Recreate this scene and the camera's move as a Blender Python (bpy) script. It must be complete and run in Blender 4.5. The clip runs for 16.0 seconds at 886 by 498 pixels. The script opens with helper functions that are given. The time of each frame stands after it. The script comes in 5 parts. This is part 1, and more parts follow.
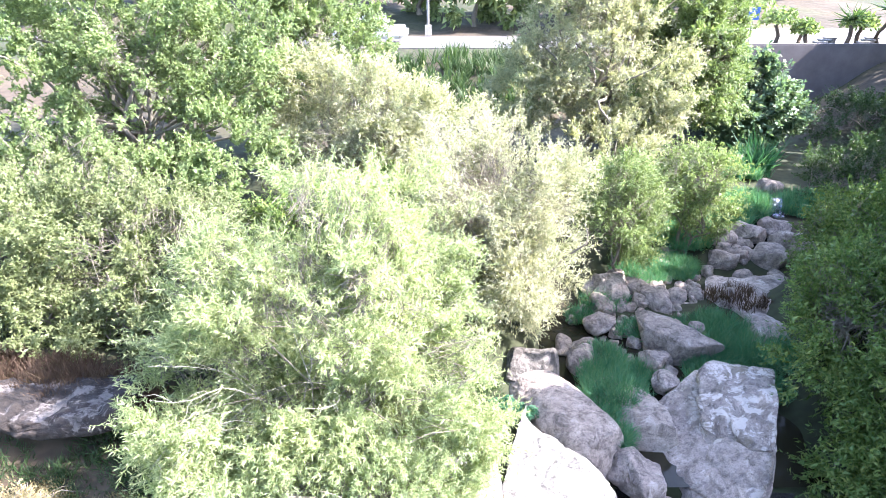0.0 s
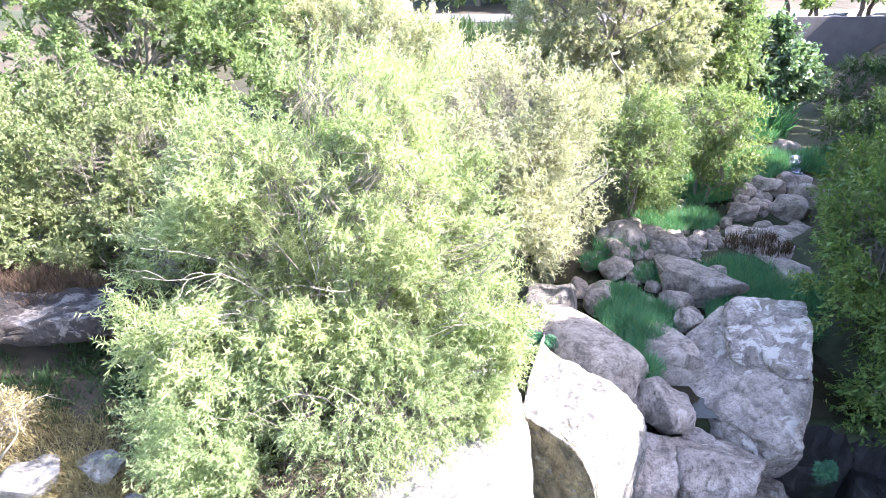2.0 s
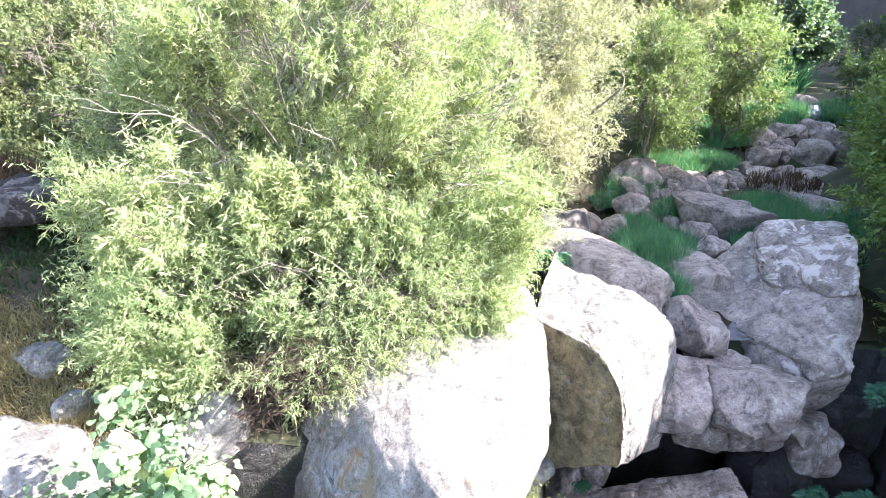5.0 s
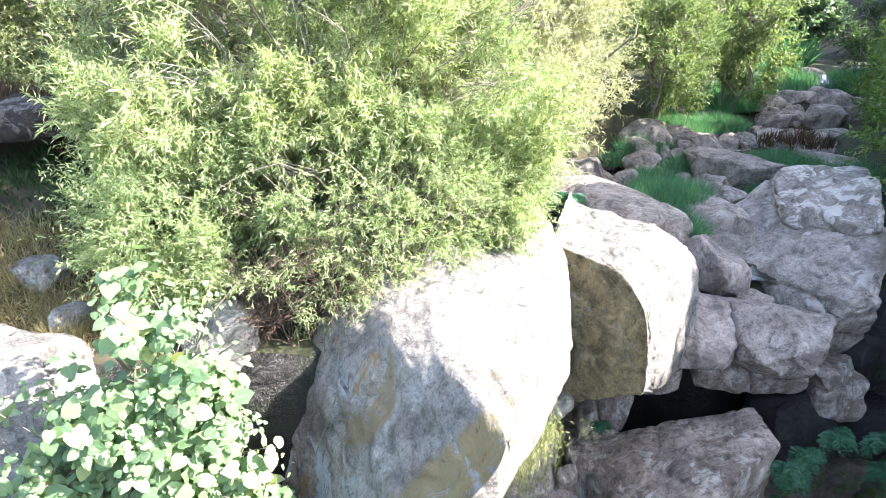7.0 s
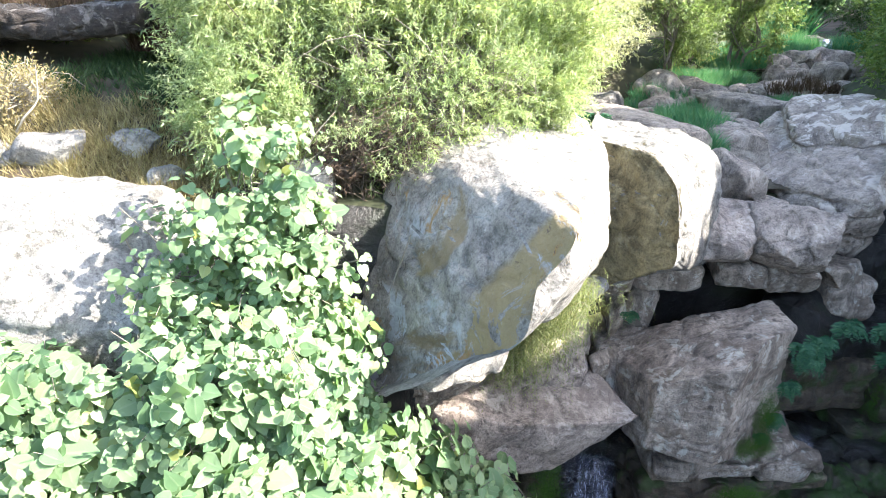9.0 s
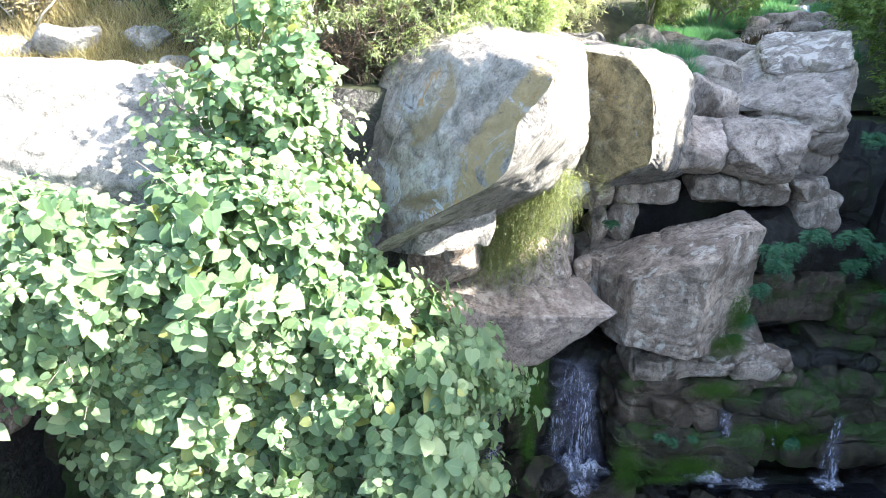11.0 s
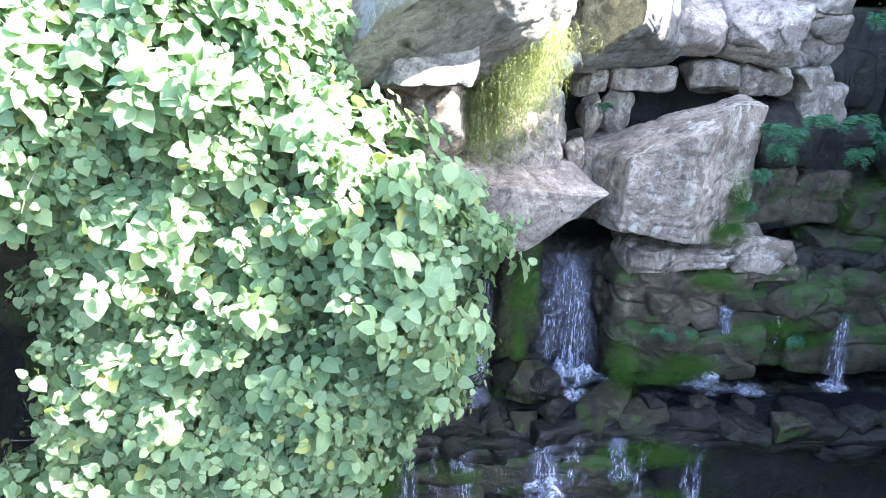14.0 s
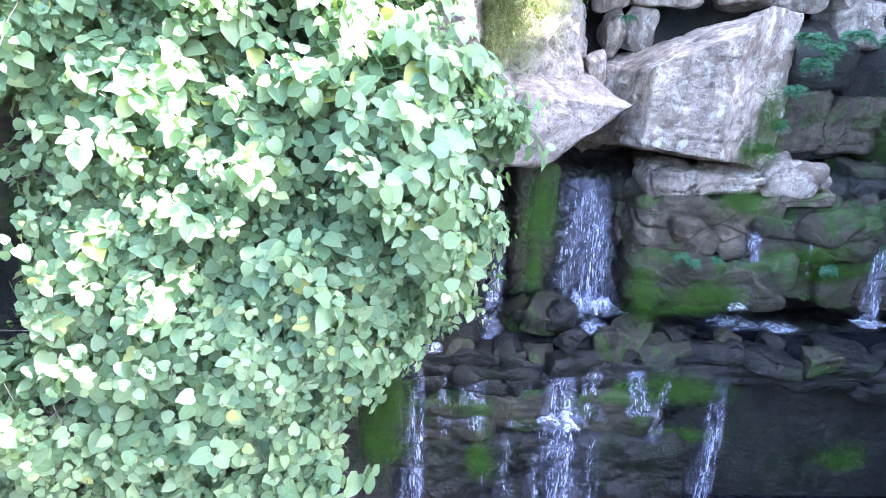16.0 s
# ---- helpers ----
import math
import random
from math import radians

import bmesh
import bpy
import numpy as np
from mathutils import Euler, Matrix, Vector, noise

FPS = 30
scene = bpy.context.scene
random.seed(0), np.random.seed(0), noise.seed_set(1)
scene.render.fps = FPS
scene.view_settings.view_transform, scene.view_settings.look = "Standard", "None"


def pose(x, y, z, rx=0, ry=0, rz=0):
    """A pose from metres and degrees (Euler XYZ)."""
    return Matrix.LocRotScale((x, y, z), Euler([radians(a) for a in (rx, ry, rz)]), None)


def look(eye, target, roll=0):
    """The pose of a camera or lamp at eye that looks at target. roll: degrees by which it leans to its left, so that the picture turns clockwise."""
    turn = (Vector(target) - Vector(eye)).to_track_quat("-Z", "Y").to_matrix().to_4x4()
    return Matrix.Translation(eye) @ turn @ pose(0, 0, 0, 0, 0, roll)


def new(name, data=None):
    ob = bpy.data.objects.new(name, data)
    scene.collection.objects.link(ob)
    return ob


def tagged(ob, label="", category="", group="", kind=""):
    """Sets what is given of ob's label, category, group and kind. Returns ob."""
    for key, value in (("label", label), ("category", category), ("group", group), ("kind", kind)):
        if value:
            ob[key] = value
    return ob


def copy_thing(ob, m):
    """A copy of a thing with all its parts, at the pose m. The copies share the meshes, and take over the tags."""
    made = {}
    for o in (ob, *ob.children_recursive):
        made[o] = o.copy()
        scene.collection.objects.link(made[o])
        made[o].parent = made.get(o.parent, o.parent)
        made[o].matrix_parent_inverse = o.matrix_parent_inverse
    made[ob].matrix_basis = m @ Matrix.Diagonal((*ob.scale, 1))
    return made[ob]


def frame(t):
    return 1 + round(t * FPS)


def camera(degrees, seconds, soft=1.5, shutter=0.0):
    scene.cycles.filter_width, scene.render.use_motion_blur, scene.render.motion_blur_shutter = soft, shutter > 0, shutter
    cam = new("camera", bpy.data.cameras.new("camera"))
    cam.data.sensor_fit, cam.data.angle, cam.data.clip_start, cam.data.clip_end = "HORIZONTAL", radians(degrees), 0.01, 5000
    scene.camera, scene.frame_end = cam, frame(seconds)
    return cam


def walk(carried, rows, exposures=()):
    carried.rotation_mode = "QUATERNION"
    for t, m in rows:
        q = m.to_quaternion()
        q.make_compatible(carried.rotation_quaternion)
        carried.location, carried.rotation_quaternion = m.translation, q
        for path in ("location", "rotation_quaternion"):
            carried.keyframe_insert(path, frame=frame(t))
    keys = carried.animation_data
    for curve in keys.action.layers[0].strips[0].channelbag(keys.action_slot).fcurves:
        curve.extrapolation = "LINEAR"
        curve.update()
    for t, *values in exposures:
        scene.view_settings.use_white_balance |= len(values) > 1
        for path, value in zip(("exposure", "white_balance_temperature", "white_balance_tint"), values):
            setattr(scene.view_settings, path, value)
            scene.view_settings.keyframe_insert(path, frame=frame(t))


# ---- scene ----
cam = camera(70.3, 16.0, 0.4)
METRES, EYE, TILT, LEAN, TURN = 10.0, 12.0, -25.0, 0.0, 0.0
ROWS = [
    (0.0, 0.0, 0.0, 0.0, 0.0, 0.0, -0.0),
    (0.5, 0.0026, 0.0099, -0.0408, -0.23, 0.12, 0.1),
    (1.0, -0.0002, 0.0248, -0.0757, -0.22, 0.19, 0.1),
    (1.5, -0.0119, 0.043, -0.1071, -0.15, 0.27, 0.03),
    (2.0, -0.0212, 0.0622, -0.135, -0.0, 0.31, -0.14),
    (2.5, -0.025, 0.0811, -0.1635, 0.06, 0.46, -0.18),
    (3.0, -0.0251, 0.0979, -0.1901, 0.12, 0.61, -0.14),
    (3.5, -0.0242, 0.1143, -0.2149, 0.06, 0.69, -0.18),
    (4.0, -0.0241, 0.1331, -0.2354, -0.01, 0.72, -0.27),
    (6.5, -0.028, 0.2063, -0.3359, -0.34, 1.03, -0.19),
    (7.0, -0.0433, 0.1988, -0.362, -0.42, 1.09, -0.2),
    (7.5, -0.0624, 0.183, -0.3987, -0.41, 1.23, -0.15),
    (8.0, -0.0811, 0.1651, -0.4329, -0.46, 1.38, -0.1),
    (8.5, -0.0965, 0.153, -0.4621, -0.55, 1.36, -0.14),
    (9.0, -0.0996, 0.1415, -0.4928, -0.62, 1.39, -0.14),
    (9.5, -0.1065, 0.1277, -0.5254, -0.82, 1.46, 0.01),
    (12.0, -0.0938, 0.0994, -0.6668, -1.34, 1.74, 0.25),
    (12.5, -0.0926, 0.1101, -0.6883, -1.31, 1.71, 0.19),
    (13.0, -0.0873, 0.123, -0.7146, -1.22, 1.83, 0.16),
    (13.5, -0.0811, 0.1333, -0.7439, -1.25, 1.94, 0.19),
    (14.0, -0.0784, 0.1424, -0.7731, -1.2, 1.99, 0.2),
    (14.5, -0.0782, 0.1528, -0.8012, -1.23, 2.03, 0.3),
    (15.0, -0.081, 0.1645, -0.8278, -1.32, 2.01, 0.33),
    (15.5, -0.0803, 0.1761, -0.8508, -1.33, 1.94, 0.26),
    (16.0, -0.0745, 0.1844, -0.8733, 0.09, 1.96, -0.52),
]
EXPOSURES = [(0.0, 3.02, 6250, 21), (4.0, 2.84, 6400, 20), (8.0, 2.78, 6800, 10), (9.6, 2.86, 6850, 9), (12.5, 3.45, 6750, 7), (14.5, 4.18, 6350, 12), (16.0, 4.6, 6100, 17)]
walk(cam, [(t, pose(0, 0, EYE, TILT, LEAN, TURN) @ pose(METRES * x, METRES * y, METRES * z, 90 + pitch, roll, yaw)) for t, x, y, z, yaw, pitch, roll in ROWS], EXPOSURES)

# ---- world, sun and exposure ----
SUN_EL, SUN_AZ = 40.0, -8.0      # degrees above the horizon; from +x towards +y
world = bpy.data.worlds.new("world")
scene.world = world
world.use_nodes = True
wn = world.node_tree.nodes
sky = wn.new("ShaderNodeTexSky")
sky.sky_type, sky.sun_disc = "NISHITA", False
sky.sun_elevation, sky.sun_rotation = radians(SUN_EL), radians(90 - SUN_AZ)
sky.air_density, sky.dust_density = 1.0, 1.5
world.node_tree.links.new(sky.outputs[0], wn["Background"].inputs[0])
wn["Background"].inputs[1].default_value = 0.15
sun_dir = Vector((math.cos(radians(SUN_EL)) * math.cos(radians(SUN_AZ)), math.cos(radians(SUN_EL)) * math.sin(radians(SUN_AZ)), math.sin(radians(SUN_EL))))
sun = new("sun", bpy.data.lights.new("sun", "SUN"))
sun.data.energy, sun.data.angle, sun.data.color = 4.2, radians(0.53), (1.0, 0.97, 0.92)
sun.matrix_world = look(sun_dir * 60, (0, 0, 0))


# ---- noise and small helpers ----
def hash3(i, j, k, seed):
    n = (i * 374761393 + j * 668265263 + k * 2147483647 + seed * 1274126177) & 0xFFFFFFFF
    n = ((n ^ (n >> 13)) * 1274126177) & 0xFFFFFFFF
    return ((n ^ (n >> 16)) & 0xFFFF) / 65535.0


def vnoise(p, seed=0):
    """Smooth value noise from 0 to 1 at the rows of p."""
    p = np.asarray(p, float)
    c = np.floor(p).astype(np.int64)
    f = p - c
    f = f * f * (3 - 2 * f)
    out = 0
    for a in (0, 1):
        wa = f[:, 0] if a else 1 - f[:, 0]
        for b in (0, 1):
            wb = f[:, 1] if b else 1 - f[:, 1]
            for d in (0, 1):
                wd = f[:, 2] if d else 1 - f[:, 2]
                out = out + wa * wb * wd * hash3(c[:, 0] + a, c[:, 1] + b, c[:, 2] + d, seed)
    return out


def fbm(p, seed=0, octaves=4):
    p, out = np.asarray(p, float), 0
    spin = np.array(Euler((0.9, 0.6, 1.1)).to_matrix())
    for o in range(octaves):
        p = p @ spin
        out = out + (0.5 ** o) * (vnoise(p * 2 ** o, seed + o) - 0.5)
    return out


def cells(p, seed=0):
    """Broken-stone pattern: a value for the nearest cell and the distance to its edge."""
    p = np.asarray(p, float)
    c = np.floor(p).astype(np.int64)
    d1, d2, val = np.full(len(p), 9.0), np.full(len(p), 9.0), np.zeros(len(p))
    for a in (-1, 0, 1):
        for b in (-1, 0, 1):
            for e in (-1, 0, 1):
                i, j, k = c[:, 0] + a, c[:, 1] + b, c[:, 2] + e
                q = np.stack([i + hash3(i, j, k, seed), j + hash3(i, j, k, seed + 1), k + hash3(i, j, k, seed + 2)], -1)
                d = np.linalg.norm(q - p, axis=1)
                closer = d < d1
                d2 = np.where(closer, d1, np.minimum(d2, d))
                val = np.where(closer, hash3(i, j, k, seed + 3), val)
                d1 = np.minimum(d1, d)
    return val, d2 - d1


def smooth(a, b, v):
    t = np.clip((v - a) / (b - a), 0, 1)
    return t * t * (3 - 2 * t)


def mesh_from(name, verts, faces, material, shade=True):
    """A mesh out of arrays; all faces have one number of corners."""
    verts, faces = np.asarray(verts, np.float32), np.asarray(faces, np.int32)
    me = bpy.data.meshes.new(name)
    n, k = faces.shape
    me.vertices.add(len(verts))
    me.vertices.foreach_set("co", verts.ravel())
    me.loops.add(n * k)
    me.loops.foreach_set("vertex_index", faces.ravel())
    me.polygons.add(n)
    me.polygons.foreach_set("loop_start", np.arange(0, n * k, k, dtype=np.int32))
    me.polygons.foreach_set("use_smooth", np.full(n, shade))
    for m in material if isinstance(material, (list, tuple)) else [material]:
        me.materials.append(m)
    me.update(calc_edges=True)
    me.validate()
    return me


def put(name, me, parent=None, at=None, label="", category="", group="", kind=""):
    ob = new(name, me)
    if at is not None:
        ob.location = at
    ob.parent = parent
    return tagged(ob, label, category, group, kind)


def empty(name, at, label, category, group="", kind=""):
    ob = new(name)
    ob.location = at
    ob.empty_display_size = 0.2
    return tagged(ob, label, category, group, kind)


def unit(v):
    return v / np.maximum(np.linalg.norm(v, axis=-1, keepdims=True), 1e-9)


# ---- materials ----
class Nodes:
    def __init__(self, name):
        self.m = bpy.data.materials.new(name)
        self.m.use_nodes = True
        self.n, self.l = self.m.node_tree.nodes, self.m.node_tree.links
        self.b = self.n["Principled BSDF"]
        self.tc = self.n.new("ShaderNodeTexCoord")

    def link(self, a, b):
        self.l.new(a, b)

    def scaled(self, scale, socket="Object"):
        mp = self.n.new("ShaderNodeMapping")
        mp.inputs["Scale"].default_value = scale if isinstance(scale, tuple) else (scale,) * 3
        self.link(self.tc.outputs[socket], mp.inputs["Vector"])
        return mp.outputs[0]

    def noise(self, scale, detail=6, rough=0.6, distort=0.0, socket="Object"):
        t = self.n.new("ShaderNodeTexNoise")
        t.inputs["Scale"].default_value = 1.0
        t.inputs["Detail"].default_value, t.inputs["Roughness"].default_value, t.inputs["Distortion"].default_value = detail, rough, distort
        self.link(self.scaled(scale, socket), t.inputs["Vector"])
        return t.outputs["Fac"]

    def ramp(self, fac, stops):
        r = self.n.new("ShaderNodeValToRGB")
        e = r.color_ramp.elements
        while len(e) < len(stops):
            e.new(0.5)
        for el, (p, c) in zip(e, stops):
            el.position = p
            el.color = (*c, 1) if isinstance(c, tuple) else (c, c, c, 1)
        self.link(fac, r.inputs[0])
        return r.outputs[0]

    def mix(self, fac, a, b, mode="MIX"):
        x = self.n.new("ShaderNodeMix")
        x.data_type, x.blend_type = "RGBA", mode
        for s, v in ((x.inputs[0], fac), (x.inputs[6], a), (x.inputs[7], b)):
            if isinstance(v, (int, float)):
                s.default_value = v
            elif isinstance(v, tuple):
                s.default_value = (*v, 1)
            else:
                self.link(v, s)
        return x.outputs[2]

    def bump(self, heights):
        last = None
        for h, strength, distance in heights:
            b = self.n.new("ShaderNodeBump")
            b.inputs["Strength"].default_value, b.inputs["Distance"].default_value = strength, distance
            self.link(h, b.inputs["Height"])
            if last:
                self.link(last, b.inputs["Normal"])
            last = b.outputs[0]
        self.link(last, self.b.inputs["Normal"])


def rock_material(name, light, mid, dark, spots=(), rough=0.9, layers=0.0, streaks=0.0, bands=()):
    """Weathered stone: patches at two scales, lichen spots, pits, optional bedding lines and run-off streaks."""
    w = Nodes(name)
    big, fine, mid_n = w.noise(0.9, 5, 0.6, 0.4), w.noise(13.0, 8, 0.75), w.noise(3.6, 6, 0.7, 0.8)
    col = w.ramp(big, ((0.3, dark), (0.5, mid), (0.68, light)))
    col = w.mix(0.75, col, w.ramp(mid_n, ((0.36, 0.3), (0.49, 0.92), (0.62, 1.25))), "MULTIPLY")
    col = w.mix(0.7, col, w.ramp(fine, ((0.34, 0.28), (0.48, 0.97), (0.66, 1.25))), "MULTIPLY")
    grit = w.noise(48.0, 4, 0.7)
    col = w.mix(0.55, col, w.ramp(grit, ((0.34, 0.35), (0.5, 1.0), (0.7, 1.2))), "MULTIPLY")
    rnd = w.n.new("ShaderNodeObjectInfo").outputs["Random"]
    col = w.mix(1.0, col, w.ramp(rnd, ((0.0, 0.85), (1.0, 1.05))), "MULTIPLY")
    for scale, edge, colour, amount in spots:
        f = w.ramp(w.noise(scale, 7, 0.68, 0.5), ((edge, 0.0), (min(edge + 0.06, 1), amount)))
        col = w.mix(f, col, colour)
    for axis_name, lo, hi, colour, edge in bands:
        part_of = w.n.new("ShaderNodeSeparateXYZ")
        w.link(w.tc.outputs["Object"], part_of.inputs[0])
        reach = w.n.new("ShaderNodeMapRange")
        reach.interpolation_type = "SMOOTHSTEP"
        reach.inputs["From Min"].default_value, reach.inputs["From Max"].default_value = lo, hi
        w.link(part_of.outputs[axis_name], reach.inputs["Value"])
        patch = w.mix(1.0, w.ramp(w.noise(2.4, 8, 0.72, 0.7), ((edge, 0.0), (edge + 0.05, 1.0))), reach.outputs[0], "MULTIPLY")
        col = w.mix(w.ramp(patch, ((0.35, 0.0), (0.6, 0.85))), col, colour)
    heights = [(mid_n, 0.9, 0.12), (fine, 0.9, 0.035), (grit, 0.6, 0.008)]
    vor = w.n.new("ShaderNodeTexVoronoi")
    vor.feature = "DISTANCE_TO_EDGE"
    vor.inputs["Scale"].default_value = 1.0
    warp = w.mix(0.22, w.scaled(1.7), w.n.new("ShaderNodeTexNoise").outputs["Color"], "ADD")
    w.link(warp, vor.inputs["Vector"])
    crack = w.ramp(vor.outputs["Distance"], ((0.0, 0.6), (0.01, 1.0)))
    gaps = w.ramp(w.noise(1.1, 3, 0.5), ((0.52, 1.0), (0.62, 0.0)))
    crack = w.mix(gaps, crack, (1.0, 1.0, 1.0))
    col = w.mix(1.0, col, crack, "MULTIPLY")
    if layers:
        bed = w.noise((0.9, 0.9, 5.0), 6, 0.65, 1.0)
        col = w.mix(layers, col, w.ramp(bed, ((0.35, 0.35), (0.55, 1.0))), "MULTIPLY")
        heights.append((bed, 0.5, 0.04))
    if streaks:
        run = w.noise((7.0, 7.0, 0.7), 5, 0.65, 0.3)
        col = w.mix(streaks, col, w.ramp(run, ((0.35, 0.3), (0.6, 1.0))), "MULTIPLY")
    w.link(col, w.b.inputs["Base Color"])
    w.b.inputs["Roughness"].default_value = rough
    w.bump(heights)
    return w.m


def leaf_material(name, stops, rough=0.5, through_light=0.35, patch=0.35, ribs=False):
    """Leaves: a hue for each leaf, patches over the crown, some light shining through."""
    w = Nodes(name)
    geo = w.n.new("ShaderNodeNewGeometry")
    col = w.ramp(geo.outputs["Random Per Island"], stops)
    col = w.mix(patch, col, w.ramp(w.noise(0.9, 3, 0.5), ((0.3, (0.6, 0.75, 0.55)), (0.7, (1.15, 1.1, 0.9)))), "MULTIPLY")
    if ribs:
        rib = w.n.new("ShaderNodeAttribute")
        rib.attribute_name = "rib"
        col = w.mix(w.ramp(rib.outputs["Fac"], ((0.0, 0.25), (0.2, 0.0), (0.86, 0.0), (0.97, 0.25))), col, (0.3, 0.36, 0.24))
        w.bump([(rib.outputs["Fac"], 0.6, 0.01), (w.noise(60.0, 3, 0.6), 0.3, 0.004)])
    w.link(col, w.b.inputs["Base Color"])
    w.b.inputs["Roughness"].default_value = rough
    w.b.inputs["Specular IOR Level"].default_value = 0.3
    tr = w.n.new("ShaderNodeBsdfTranslucent")
    w.link(w.mix(1.0, col, (1.3, 1.4, 0.75), "MULTIPLY"), tr.inputs["Color"])
    ms = w.n.new("ShaderNodeMixShader")
    ms.inputs[0].default_value = through_light
    w.link(w.b.outputs[0], ms.inputs[1])
    w.link(tr.outputs[0], ms.inputs[2])
    w.link(ms.outputs[0], w.n["Material Output"].inputs["Surface"])
    return w.m


def plain_material(name, colour, rough=0.7, vary=0.3, scale=6.0, metal=0.0, bump=0.3):
    w = Nodes(name)
    n = w.noise(scale, 6, 0.65)
    c = np.array(colour)
    w.link(w.ramp(n, ((0.3, tuple(c * (1 - vary))), (0.7, tuple(np.minimum(c * (1 + vary), 1))))), w.b.inputs["Base Color"])
    w.b.inputs["Roughness"].default_value, w.b.inputs["Metallic"].default_value = rough, metal
    w.bump([(w.noise(scale * 4, 5, 0.6), bump, 0.01)])
    return w.m


WHITE_LICHEN, BLACK_LICHEN = (0.375, 0.365, 0.35), (0.045, 0.04, 0.035)
M_PALE = rock_material("pale_limestone", (0.34, 0.325, 0.305), (0.29, 0.275, 0.255), (0.21, 0.195, 0.18), ((2.6, 0.6, WHITE_LICHEN, 0.7), (4.5, 0.63, BLACK_LICHEN, 0.8), (15.0, 0.62, (0.07, 0.065, 0.06), 0.7)))
# Lichened side face; its base is also raised to stand for bounced light.
M_FACE = rock_material("lichened_grey_bounce_face", (0.43, 0.391, 0.354), (0.354, 0.317, 0.284), (0.261, 0.221, 0.187), ((0.8, 0.52, (0.261, 0.191, 0.104), 0.85), (1.5, 0.58, (0.446, 0.442, 0.451), 0.8), (1.9, 0.6, (0.385, 0.2, 0.0486), 0.8), (3.2, 0.62, (0.507, 0.487, 0.458), 0.7), (1.2, 0.6, (0.0922, 0.0589, 0.0451), 0.95)), streaks=0.2, bands=(("Y", -1.65, -2.0, (0.306, 0.221, 0.101), 0.42), ("Y", -1.8, -2.2, (0.416, 0.227, 0.062), 0.56), ("Z", 0.1, -0.3, (0.49, 0.502, 0.54), 0.52), ("Z", 0.32, 0.48, (0.135, 0.0897, 0.0676), 0.6)))
# Brown-stained side face, likewise lightened in place of light bounced onto it.
M_BROWN = rock_material("brown_stained_bounce_face", (0.419, 0.345, 0.2), (0.347, 0.284, 0.156), (0.24, 0.196, 0.104), ((3.0, 0.6, (0.463, 0.405, 0.275), 0.6),), streaks=0.4)
M_GREY = rock_material("grey_river_stone", (0.484, 0.403, 0.347), (0.382, 0.316, 0.273), (0.257, 0.208, 0.183), ((1.4, 0.55, (0.211, 0.17, 0.148), 0.7), (2.6, 0.56, (0.577, 0.503, 0.445), 0.75), (5.0, 0.61, BLACK_LICHEN, 0.7)))
M_LICHEN = rock_material("white_lichened_stone", (0.468, 0.39, 0.335), (0.359, 0.298, 0.258), (0.234, 0.191, 0.167), ((1.3, 0.54, (0.172, 0.142, 0.0965), 0.7), (4.0, 0.5, (0.608, 0.538, 0.483), 0.9), (5.0, 0.62, BLACK_LICHEN, 0.7)), layers=0.2)
M_TAN = rock_material("tan_river_stone", (0.419, 0.355, 0.307), (0.357, 0.297, 0.254), (0.248, 0.203, 0.174), ((3.0, 0.6, (0.48, 0.427, 0.384), 0.6), (6.5, 0.68, BLACK_LICHEN, 0.6)))
M_SPOTTED = rock_material("black_spotted_stone", (0.198, 0.183, 0.165), (0.165, 0.151, 0.134), (0.105, 0.0899, 0.0812), ((4.0, 0.5, BLACK_LICHEN, 0.9),))
M_STRATA = rock_material("bedded_cliff_stone", (0.601, 0.498, 0.41), (0.463, 0.375, 0.309), (0.251, 0.199, 0.164), ((1.5, 0.52, (0.201, 0.149, 0.114), 0.75), (4.4, 0.55, (0.644, 0.606, 0.534), 0.75), (3.8, 0.6, (0.1, 0.077, 0.0654), 0.8)), streaks=0.6)
# Wet stone, painted darker still to stand for shade in recesses and the gorge.
M_WETSHADE = rock_material("wet_stone_with_shade", (0.0312, 0.0278, 0.0255), (0.0195, 0.0174, 0.0165), (0.00884, 0.0078, 0.00829), ((1.5, 0.52, (0.00884, 0.0175, 0.0044), 0.75), (2.6, 0.64, (0.039, 0.0351, 0.0318), 0.5)), rough=0.3, layers=0.22, streaks=0.6)
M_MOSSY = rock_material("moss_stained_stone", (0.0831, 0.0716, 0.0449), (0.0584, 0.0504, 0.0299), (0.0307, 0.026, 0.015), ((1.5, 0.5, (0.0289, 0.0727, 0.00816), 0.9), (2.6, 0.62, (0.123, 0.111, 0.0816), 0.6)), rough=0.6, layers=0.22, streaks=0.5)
M_SEEP = rock_material("seep_streaked_stone", (0.208, 0.159, 0.116), (0.136, 0.103, 0.0733), (0.0609, 0.045, 0.0337), ((1.9, 0.53, (0.043, 0.0796, 0.0134), 0.8), (3.4, 0.59, (0.302, 0.245, 0.196), 0.6)), rough=0.55, layers=0.22, streaks=0.6)
# Brown lichened ledge stone, darkened further in place of shade lying on it.
M_SHADELEDGE = rock_material("lichened_ledge_with_shade", (0.0715, 0.0558, 0.0495), (0.0455, 0.0357, 0.0315), (0.026, 0.0202, 0.018), ((3.2, 0.54, (0.195, 0.174, 0.162), 0.85),), layers=0.5)

